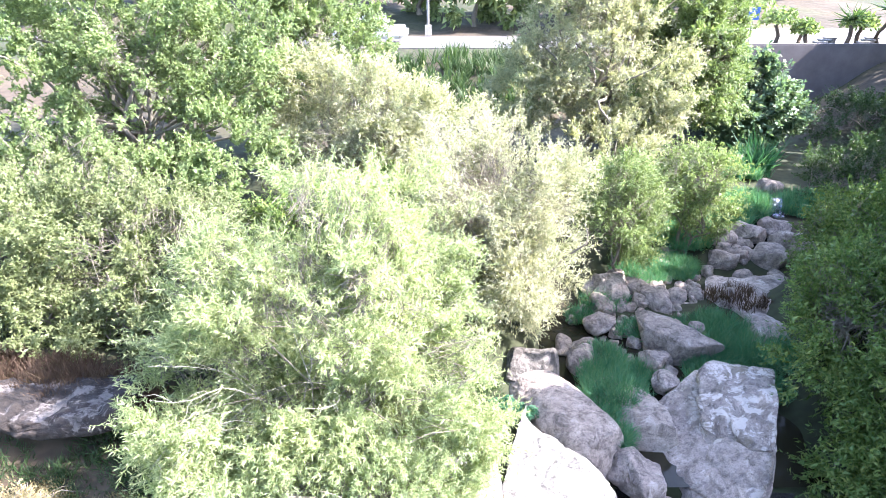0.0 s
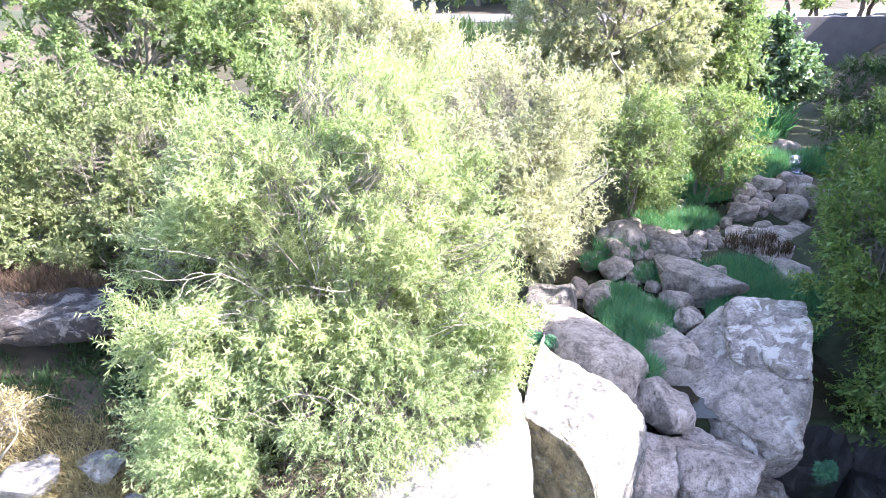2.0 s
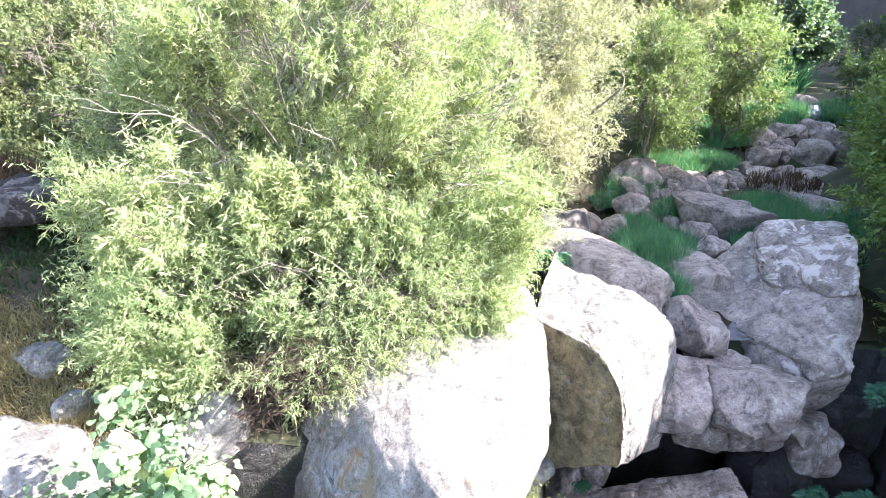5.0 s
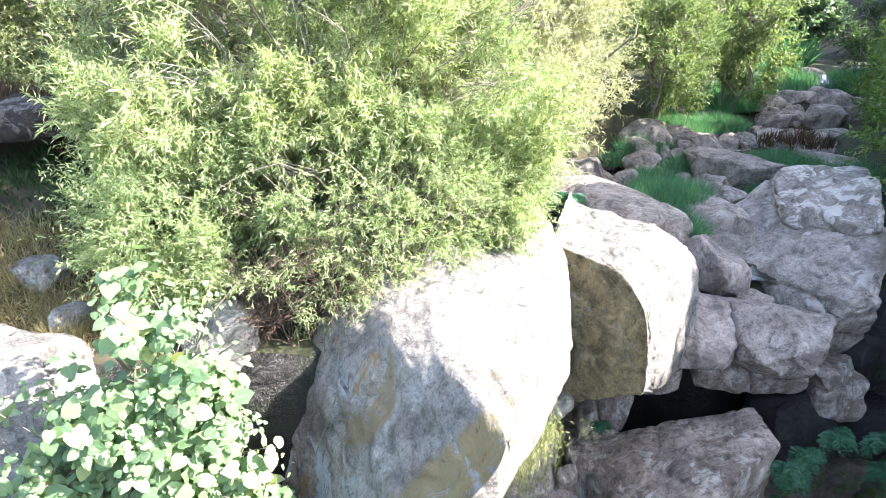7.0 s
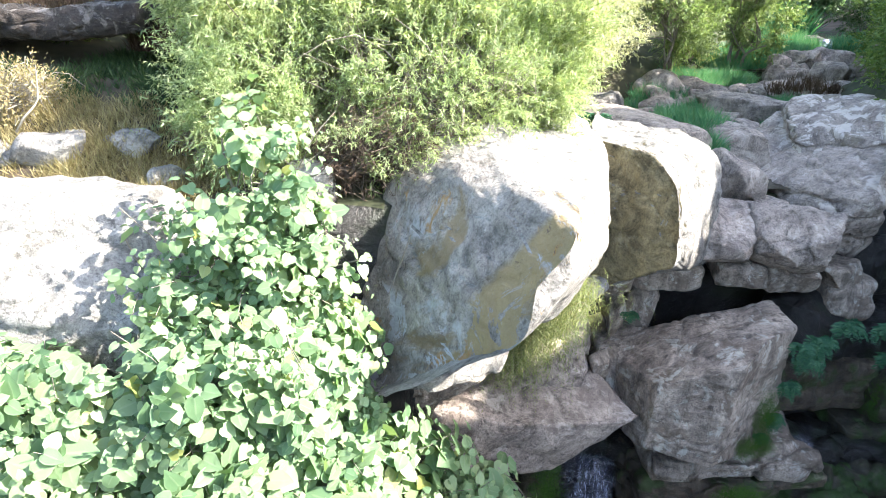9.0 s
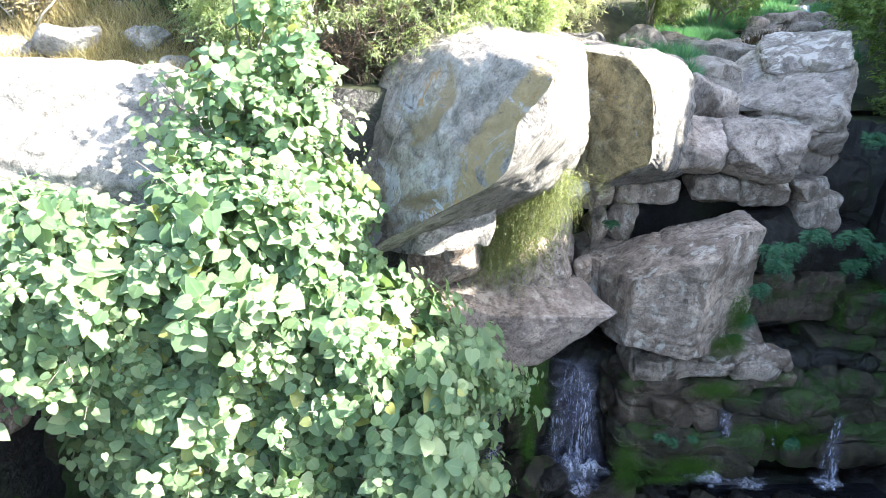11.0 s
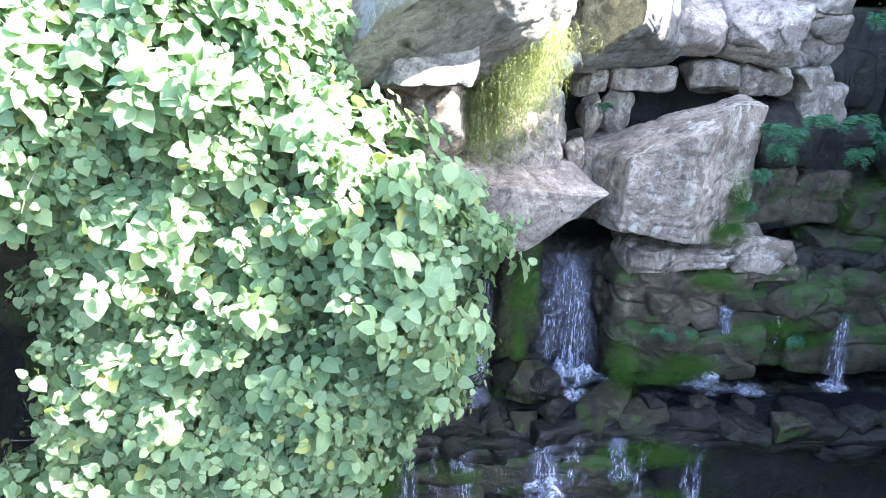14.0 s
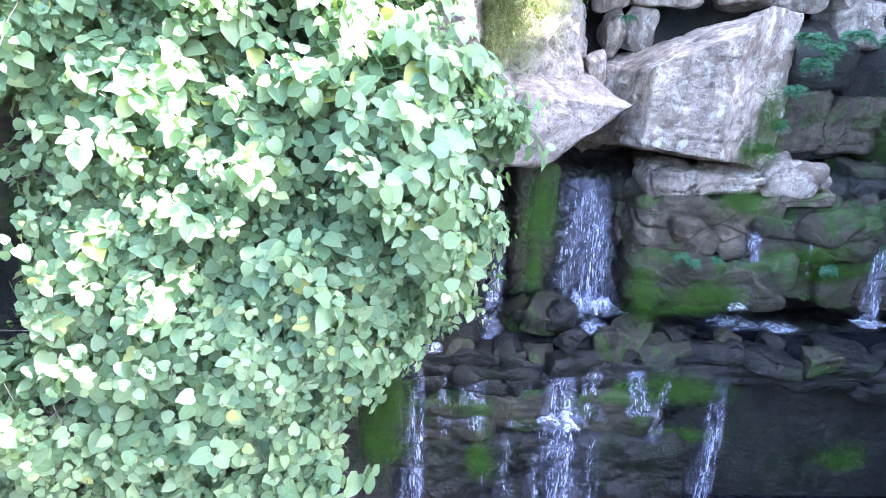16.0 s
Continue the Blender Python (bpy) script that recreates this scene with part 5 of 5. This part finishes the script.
# ---- ferns, moss and hanging grass on the cliff ----
def fern(at, size, seed, material=LEAF_FERN, label="bright green fern growing from the wet cliff"):
    rs = np.random.RandomState(seed)
    at = np.array(at, float)
    root = empty("fern", at, label, "fern", "ferns on the cliff")
    for k in range(13):
        a = rs.uniform(-2.9, 0.2)
        d = unit(np.array([math.cos(a), math.sin(a) - 0.3, rs.uniform(0.1, 0.8)]))
        m = 18
        s = np.linspace(0.08, 1, m)[:, None]
        line = d * s * size + np.array([0, 0, -0.75]) * size * s ** 2
        side = unit(np.cross(d, [0, 0, 1.0]))
        P = np.concatenate([line, line])
        A = np.concatenate([np.tile(side, (m, 1)), np.tile(-side, (m, 1))]) + d * 0.6 + np.array([0, 0, -0.35])
        L = size * 0.26 * np.tile(np.sin(np.linspace(0.5, 3.0, m)), 2) * rs.uniform(0.6, 1.3, 2 * m)
        v, f = leaves(OVAL, P, A + rs.normal(0, 0.2, A.shape), np.tile([0, -0.5, 1.0], (2 * m, 1)) + rs.normal(0, 0.3, (2 * m, 3)), L, L * 0.36)
        put("frond", mesh_from("frond", v, f, material), root, kind="stuff")


for i, (x, y, z, s) in enumerate(((3.55, 5.85, 2.75, 0.3), (3.75, 6.1, 2.45, 0.34), (4.0, 6.25, 2.6, 0.32), (4.4, 6.4, 2.75, 0.34), (4.95, 6.35, 2.75, 0.36), (5.05, 6.35, 2.3, 0.34), (5.4, 6.5, 2.5, 0.35), (3.5, 5.9, 2.15, 0.25), (3.3, 5.75, 1.75, 0.24), (3.2, 5.75, 1.45, 0.2), (5.9, 6.6, 1.7, 0.35), (6.0, 6.6, 2.6, 0.4), (1.5, 6.35, 2.92, 0.18),
                                   (2.2, 5.2, 0.2, 0.15), (2.36, 5.2, 0.12, 0.15), (2.65, 5.2, 0.15, 0.12), (4.1, 5.3, 0.0, 0.2), (3.56, 5.3, -0.3, 0.14), (6.1, 6.5, 3.4, 0.4), (1.0, 8.85, 5.0, 0.34), (1.2, 8.72, 5.02, 0.38), (1.4, 8.6, 5.0, 0.3), (5.2, 6.9, 4.0, 0.3))):
    fern((x, y, z), s, 300 + i)


def moss(spots, count, size, material, name, label, seed, category="moss"):
    """Cushions of tiny leaves over a steep face: spots (x, y, z, half width, half height)."""
    rs = np.random.RandomState(seed)
    vs = []
    for x, y, z, a, b in spots:
        k = max(40, int(count * a * b))
        t = rs.normal(0, 0.4, (k, 2)) + 0.35 * (rs.normal(0, 1, (9, 2)))[rs.randint(9, size=k)]
        p = np.stack([x + t[:, 0] * a, y - 0.05 - 0.05 * rs.random(k), z + t[:, 1] * b], -1)
        d = unit(np.stack([rs.normal(0, 0.6, k), -np.abs(rs.normal(0.5, 0.3, k)), rs.normal(-0.2, 0.5, k)], -1))
        ln = size * rs.uniform(0.5, 1.3, k)
        vs.append(leaves(DIAMOND, p, d, unit(rs.normal(0, 0.6, (k, 3)) + (0, -0.6, 0.7)), ln, ln * 0.7))
    v, f = joined(vs)
    put(name, mesh_from(name, v, f, material), label=label, category=category, kind="stuff")


moss([(1.8, 5.18, -0.3, 0.2, 0.36), (2.35, 5.16, -0.52, 0.32, 0.06), (3.02, 5.55, 1.45, 0.22, 0.16), (3.2, 5.66, 1.85, 0.14, 0.36), (3.3, 5.4, -0.35, 0.35, 0.12), (4.3, 5.5, -0.15, 0.45, 0.14), (0.45, 5.5, 0.6, 0.2, 0.5), (0.4, 5.45, -0.1, 0.12, 0.3), (-0.4, 5.0, 0.5, 0.25, 0.3),
      (-1.75, 4.5, -1.6, 0.42, 0.45), (-1.7, 4.5, -2.3, 0.4, 0.22), (-0.3, 4.5, -2.4, 0.2, 0.3), (2.2, 4.75, -1.5, 0.5, 0.2), (1.6, 4.8, -1.6, 0.2, 0.2), (2.9, 5.35, 0.85, 0.3, 0.15), (2.4, 4.78, -2.2, 0.6, 0.12), (4.6, 4.8, -2.6, 0.3, 0.2), (5.6, 6.6, 1.4, 0.5, 0.4), (-1.45, 4.3, -1.35, 0.3, 0.4), (-1.55, 4.3, -2.0, 0.25, 0.4), (2.6, 5.2, -0.3, 0.4, 0.2), (3.9, 5.4, 0.1, 0.4, 0.15)],
     95000, 0.013, LEAF_MOSS, "moss", "bright green moss on the wet rock", 81)


def hanging_grass():
    rs = np.random.RandomState(84)
    k, m = 2300, 18
    t = rs.random(k) ** 0.7
    a = np.stack([0.06 + rs.normal(0, 0.24, k) + 0.5 * (t - 0.5), 5.62 - 0.45 * t ** 2 + 0.1 * rs.normal(0, 1, k), 2.55 + 1.45 * t], -1)
    out = unit(np.stack([rs.normal(0, 0.7, k), -np.abs(rs.normal(0.5, 0.35, k)), rs.normal(0.25, 0.4, k)], -1))
    ln = rs.uniform(0.15, 0.75, k) * (0.3 + 1.0 * vnoise(a * 5.0, 5))
    s = np.linspace(0.05, 1, m)
    p = a[:, None] + out[:, None] * (0.5 * ln[:, None] * np.sin(s * 2.0)[None])[..., None] + np.array([0, 0, -1.0]) * (ln[:, None] * s[None] ** 2)[..., None]
    d = unit(np.gradient(p, axis=1)) + rs.normal(0, 0.5, p.shape)
    q = k * m
    v, f = leaves(NARROW, p.reshape(-1, 3), d.reshape(-1, 3), rs.normal(0, 1, (q, 3)), rs.uniform(0.02, 0.06, q), rs.uniform(0.004, 0.01, q))
    put("hanging_grass", mesh_from("hanging_grass", v, f, LEAF_HANG), label="yellow-green grass hanging under the overhang", category="grass", kind="stuff")


hanging_grass()


# ---- falling water ----
def faded(me, values):
    """Keeps for each corner of moving water how full it is."""
    me.attributes.new("fade", "FLOAT", "POINT").data.foreach_set("value", np.asarray(values, np.float32).ravel())
    return me


def water_grid(nu, ns):
    i = np.arange(nu * ns).reshape(ns, nu)
    return np.stack([i[:-1, :-1], i[:-1, 1:], i[1:, 1:], i[1:, :-1]], -1).reshape(-1, 4)


def splash_mesh(rx, ry, rz, seed):
    """A low ragged heap of broken water."""
    nu, ns = 44, 22
    U, S = np.meshgrid(np.linspace(-1, 1, nu), np.linspace(-1, 1, ns))
    far = np.sqrt(U ** 2 + S ** 2)
    p = np.stack([U * rx, S * ry, np.zeros(U.shape)], -1).reshape(-1, 3)
    lump = fbm(p * 9.0 + seed * 7.7, seed, 4).reshape(U.shape)
    p[:, 2] = (rz * (np.clip(1 - far ** 2, 0, 1) * (0.6 + 1.6 * lump) + 0.12)).ravel()
    full = np.clip(1.35 * (1 - far) + 1.4 * lump, 0, 1)
    return faded(mesh_from("splash", p, water_grid(nu, ns), M_SPLASH), full)


def waterfall(name, top, foot, w0, w1, bulge, seed, veils=2, lands=True, label="thin white waterfall running down dark rock"):
    """Veils of falling water from top to foot, and the splash where they land."""
    rs = np.random.RandomState(seed)
    top, foot = np.array(top, float), np.array(foot, float)
    root = empty(name, foot, label, "waterfall", "falls")
    nu, ns = 26, 44
    for k in range(veils):
        U, S = np.meshgrid(np.linspace(0, 1, nu), np.linspace(0, 1, ns))
        w = (w0 + (w1 - w0) * S ** 0.8) * (1 - 0.25 * k)
        wander = 0.12 * fbm(np.stack([U[0] * 5, np.full(nu, seed * 3.1), np.full(nu, 4.0 * k)], -1), seed + k, 2)[None]
        p = top + (foot - top) * S[..., None]
        p = p + np.stack([(U - 0.5) * w + wander * w * S + 0.04 * k, -bulge * np.sin(np.minimum(S * 1.6, 1) * math.pi / 2) - 0.035 * k, 0 * S], -1)
        v = p.reshape(-1, 3)
        v[:, 1] += 0.07 * fbm(v * (7, 7, 2.0) + 9.0 * k, seed, 3)
        full = np.clip(2.2 * np.minimum(U, 1 - U) + 0.25, 0, 1) * np.clip(S * 7 + 0.25, 0, 1) * (0.75 + 0.25 * S)
        put("veil", faded(mesh_from("veil", v - foot, water_grid(nu, ns), M_FALL), full), root)
    if lands:
        put("splash", splash_mesh(w1 * 0.6, 0.1 + 0.18 * w1, 0.02 + 0.32 * w1 * w1, seed), root, (0, -bulge - 0.05, -0.02))


for i, (top, foot, w0, w1, bulge, veils) in enumerate((
        ((1.1, 5.95, 0.95), (1.22, 5.85, -0.88), 0.62, 0.95, 0.1, 3), ((0.02, 5.95, 0.62), (-0.1, 5.8, -0.72), 0.1, 0.36, 0.06, 2), ((-0.12, 5.65, -0.75), (-0.14, 5.2, -1.08), 0.3, 0.36, 0.04, 1),
        ((0.73, 4.78, -1.16), (0.76, 4.62, -1.85), 0.36, 0.55, 0.06, 2), ((0.74, 4.6, -1.86), (0.7, 4.42, -3.6), 0.55, 0.85, 0.08, 3), ((-1.07, 4.72, -0.55), (-1.05, 4.6, -1.4), 0.1, 0.14, 0.05, 1),
        ((-1.06, 4.6, -1.25), (-1.22, 4.4, -3.6), 0.14, 0.5, 0.07, 3), ((-1.3, 4.66, -1.25), (-1.34, 4.5, -2.6), 0.12, 0.2, 0.04, 1), ((1.68, 4.84, -1.18), (1.78, 4.66, -1.82), 0.3, 0.45, 0.05, 2), ((3.2, 5.42, 0.52), (3.05, 5.25, -0.5), 0.14, 0.26, 0.05, 2),
        ((2.8, 4.72, -1.3), (2.6, 4.55, -3.6), 0.12, 0.5, 0.08, 3), ((-0.36, 4.75, -1.25), (-0.36, 4.6, -1.98), 0.3, 0.4, 0.05, 2), ((4.95, 5.6, 0.2), (4.88, 5.4, -0.8), 0.1, 0.34, 0.05, 2), ((3.92, 5.42, 0.34), (3.9, 5.3, -0.1), 0.05, 0.1, 0.03, 1),
        ((10.2, 18.1, 5.3), (10.15, 17.8, 4.85), 0.35, 0.45, 0.05, 2), ((4.2, 6.3, 0.95), (4.05, 5.75, 0.66), 0.3, 0.36, 0.02, 1), ((1.45, 4.7, -1.95), (1.42, 4.55, -3.4), 0.03, 0.06, 0.02, 1), ((0.25, 4.74, -1.2), (0.24, 4.6, -2.0), 0.25, 0.3, 0.03, 1), ((1.15, 4.74, -1.2), (1.18, 4.6, -1.9), 0.25, 0.35, 0.03, 1), ((-0.75, 4.7, -1.2), (-0.72, 4.55, -2.1), 0.12, 0.2, 0.03, 1), ((0.1, 4.55, -2.05), (0.05, 4.4, -3.4), 0.15, 0.3, 0.03, 1), ((2.1, 4.7, -1.3), (2.0, 4.55, -2.2), 0.1, 0.2, 0.03, 1), ((-0.2, 4.5, -2.1), (-0.25, 4.4, -3.3), 0.05, 0.1, 0.02, 1), ((1.2, 4.5, -2.0), (1.15, 4.38, -3.3), 0.2, 0.3, 0.03, 1))):
    waterfall("waterfall", top, foot, w0, w1, bulge, i + 1, veils, i in (0, 1, 3, 9, 12, 14))
for i, (x, y, z, rx, ry) in enumerate(((3.2, 5.7, -1.06, 0.42, 0.3), (3.85, 5.6, -1.07, 0.3, 0.2), (1.25, 5.5, -1.06, 0.5, 0.3), (-0.9, 4.85, -1.0, 0.22, 0.16))):
    put("foam", splash_mesh(rx, ry, 0.07, 60 + i), None, (x, y, z), "white foam spreading over the wet ledge", "foam", "foam on the ledges", "stuff")
for i, (x, y, z, r) in enumerate(((1.42, 5.02, -0.98, 0.24), (0.92, 5.08, -1.03, 0.22), (1.72, 5.2, -1.0, 0.26), (2.33, 5.25, -1.02, 0.18), (0.6, 5.45, -0.85, 0.3), (0.75, 5.3, -0.75, 0.2), (0.25, 5.6, -0.9, 0.3), (0.0, 4.95, -1.0, 0.18), (3.0, 5.2, -1.1, 0.2), (3.6, 5.2, -1.1, 0.18), (-0.6, 4.9, -1.05, 0.2))):
    rock("wet_stone", (x, y, z), (r * 1.15, r * 0.9, r * 0.9), (rng.uniform(-20, 20), rng.uniform(-20, 20), rng.uniform(0, 90)), (), M_WETSHADE if i % 2 else M_MOSSY, "wet stone lying on the ledge of the falls", 5.0, 0.09, 5, 200 + i, category="stone", group="stones on the falls ledge")


# ---- road, wall and terrace far behind ----
def box(name, lo, hi, material, parent=None, at=(0, 0, 0), bevel=0.02, label="", category="", kind="", group=""):
    bm = bmesh.new()
    bmesh.ops.create_cube(bm, size=1)
    lo, hi = np.array(lo, float), np.array(hi, float)
    for v in bm.verts:
        v.co = Vector((lo + hi) / 2 + np.array(v.co) * (hi - lo))
    if bevel:
        bmesh.ops.bevel(bm, geom=bm.edges[:], offset=bevel, segments=2, affect="EDGES")
    me = bpy.data.meshes.new(name)
    bm.to_mesh(me)
    bm.free()
    me.materials.append(material)
    return put(name, me, parent, at, label, category, group, kind)


box("road", (-60, 34.3, 7.5), (13.5, 39.5, 7.62), M_ASPHALT, label="sunlit pale asphalt road along the bank", category="road", kind="structure", bevel=0)
box("wall_retaining", (14.0, 32.3, 4.2), (60, 32.7, 8.05), M_PLASTER, label="stained grey concrete retaining wall below the terrace", category="wall", kind="structure", bevel=0.05)
box("terrace", (13.6, 32.8, 7.4), (60, 60, 7.6), M_CONCRETE, label="bright paved terrace above the wall", category="pavement", kind="structure", bevel=0)


def cylinder(name, at, radius, tall, material, parent, sides=12):
    v, f = tube([(0, 0, 0), (0, 0, tall * 0.5), (0, 0, tall)], [radius, radius * 0.95, radius * 0.9], sides)
    return put(name, mesh_from(name, v, f, material), parent, at)


lamp = empty("street_lamp", (-0.9, 40.2, 7.6), "tall grey metal street lamp beside the road", "street lamp")
cylinder("pole", (0, 0, 0), 0.09, 7.0, M_METAL, lamp)
box("base_block", (-0.2, -0.2, 0), (0.2, 0.2, 0.6), M_CONCRETE, lamp)
sign = empty("road_sign", (15.4, 33.2, 7.4), "square blue pedestrian sign on a thin post", "road sign")
cylinder("post", (0, 0, 0), 0.04, 2.3, M_METAL, sign)
M_BLUE = plain_material("blue_sign_face", (0.025, 0.08, 0.25), 0.4, 0.08, 3.0, 0, 0.05)
M_WHITE = plain_material("white_paint", (0.4, 0.4, 0.4), 0.4, 0.05, 4.0, 0, 0.05)
box("plate", (-0.28, -0.06, 1.7), (0.28, -0.045, 2.3), M_BLUE, sign, bevel=0.004)
tri = mesh_from("symbol", [(-0.18, -0.066, 1.82), (0.18, -0.066, 1.82), (0, -0.066, 2.18)], [(0, 1, 2)], M_WHITE, False)
put("symbol", tri, sign)


def car(at, colour, label):
    root = empty("car", at, label, "car")
    paint = plain_material("car_paint", colour, 0.25, 0.05, 2.0, 0.3, 0.02)
    glass = plain_material("car_glass", (0.02, 0.025, 0.03), 0.08, 0.1, 2.0, 0, 0.0)
    box("body", (-2.0, -0.82, 0.3), (2.0, 0.82, 0.95), paint, root, bevel=0.18)
    box("cabin", (-1.2, -0.7, 0.9), (1.0, 0.7, 1.45), paint, root, bevel=0.2)
    box("side_window", (-1.0, -0.74, 1.0), (0.8, -0.69, 1.32), glass, root, bevel=0.02)
    for x in (-1.3, 1.3):
        for y in (-0.72, 0.72):
            v, f = tube([(x, y - 0.1, 0.32), (x, y, 0.32), (x, y + 0.1, 0.32)], [0.3, 0.32, 0.3], 16)
            put("wheel", mesh_from("wheel", v, f, BARK_DARK), root)


car((-3.9, 36.0, 7.62), (0.7, 0.72, 0.75), "silver-grey car on the sunlit road")


def planter_shrub(at, tall, seed, spiky):
    rs = np.random.RandomState(seed)
    at = np.array(at, float)
    root = empty("potted_palm" if spiky else "planter_shrub", at, "spiky dark palm on the terrace" if spiky else "bushy green shrub on the terrace", "palm" if spiky else "shrub", "plants on the terrace")
    v, f = tube(bent((0, 0, 0), (0.1, 0, tall * 0.6), rs, 0, 6), np.linspace(0.12, 0.09, 6), 8)
    put("trunk", mesh_from("trunk", v, f, BARK_DARK), root)
    k = 60 if spiky else 500
    d = ball(k, rs)
    d[:, 2] = np.abs(d[:, 2]) * 0.9 - 0.15
    if spiky:
        v, f = leaves(BLADE, np.tile([0.1, 0, tall * 0.6], (k, 1)), d, ball(k, rs), tall * rs.uniform(0.3, 0.5, k), np.full(k, 0.09))
    else:
        v, f = leaves(OVAL, d * tall * 0.45 * rs.random((k, 1)) ** 0.4 + (0, 0, tall * 0.6), ball(k, rs), ball(k, rs), np.full(k, 0.22), np.full(k, 0.12))
    put("crown", mesh_from("crown", v, f, LEAF_DARK if spiky else LEAF_OLIVE), root, kind="stuff")


for i, (x, y, t, sp) in enumerate(((17.4, 34.5, 2.2, False), (18.6, 34.0, 1.6, False), (20.7, 33.8, 2.4, True), (21.3, 34.0, 2.0, False), (22.9, 34.5, 3.2, True), (23.8, 34.2, 3.0, True), (16.6, 36.5, 3.2, False), (19.5, 36.0, 1.2, False), (25, 34.4, 2.2, False))):
    planter_shrub((x, y, 7.6), t, 500 + i, sp)
M_SLAB = plain_material("grey_stone_table", (0.16, 0.16, 0.165), 0.8, 0.2, 3.0)
for i in range(8):
    bench = empty("stone_bench", (19.2 + 0.75 * i, 33.5 + 0.9 * (i % 3), 7.6), "low grey bench on the bright terrace", "bench", "benches on the terrace")
    box("seat", (-0.32, -0.2, 0.36), (0.32, 0.2, 0.44), M_SLAB, bench)
    for x in (-0.24, 0.24):
        box("support", (x - 0.05, -0.15, 0), (x + 0.05, 0.15, 0.36), M_SLAB, bench)
for i, (x, y, a) in enumerate(((-4.0, 5.35, 0.22), (-4.7, 5.15, 0.3), (-3.55, 5.0, 0.2), (-6.3, 5.2, 0.3))):
    rock("boulder", (x, y, float(height(np.array([x]), np.array([y]))[0]) + 0.04), (a * 1.3, a * 0.8, a * 0.5), (0, 0, 30 * i), (), M_PALE, "small pale rock half buried in dry grass", 4.0, 0.08, 4, 420 + i, group="rocks in the dry grass")
# woods and slopes beyond the road
for i, (x, y, r) in enumerate(((-12, 45, 3.2), (-6, 47, 3.0), (-1.5, 46, 2.6), (2.0, 43, 2.4), (5.0, 44, 3.0), (9.5, 43, 3.0), (13, 46, 3.2), (20, 52, 3.6), (28, 56, 4.0), (-20, 44, 3.4))):
    z = float(height(np.array([x]), np.array([y]))[0])
    tree("roadside_tree", (x, y, z), [((x, y, z + r * 1.1), (r, r * 0.8, r)), ((x + 1, y, z + r * 1.6), (r * 0.7, r * 0.7, r * 0.6))], 600, 8, 0.55, LEAF_OLIVE, "leafy tree beyond the road", 600 + i, shape=CHIP, ratio=0.6, trunk=0.2, twig=0.7, limbs=False, show_twigs=0, group="trees beyond the road")
# the thin dry stick on the great boulder
v, f = tube(np.linspace((-1.22, 4.3, 4.84), (-1.42, 4.22, 4.3), 6), np.linspace(0.008, 0.005, 6), 6)
put("dry_stick", mesh_from("dry_stick", v, f, BARK), label="thin pale dry stick leaning on the boulder", category="stick")
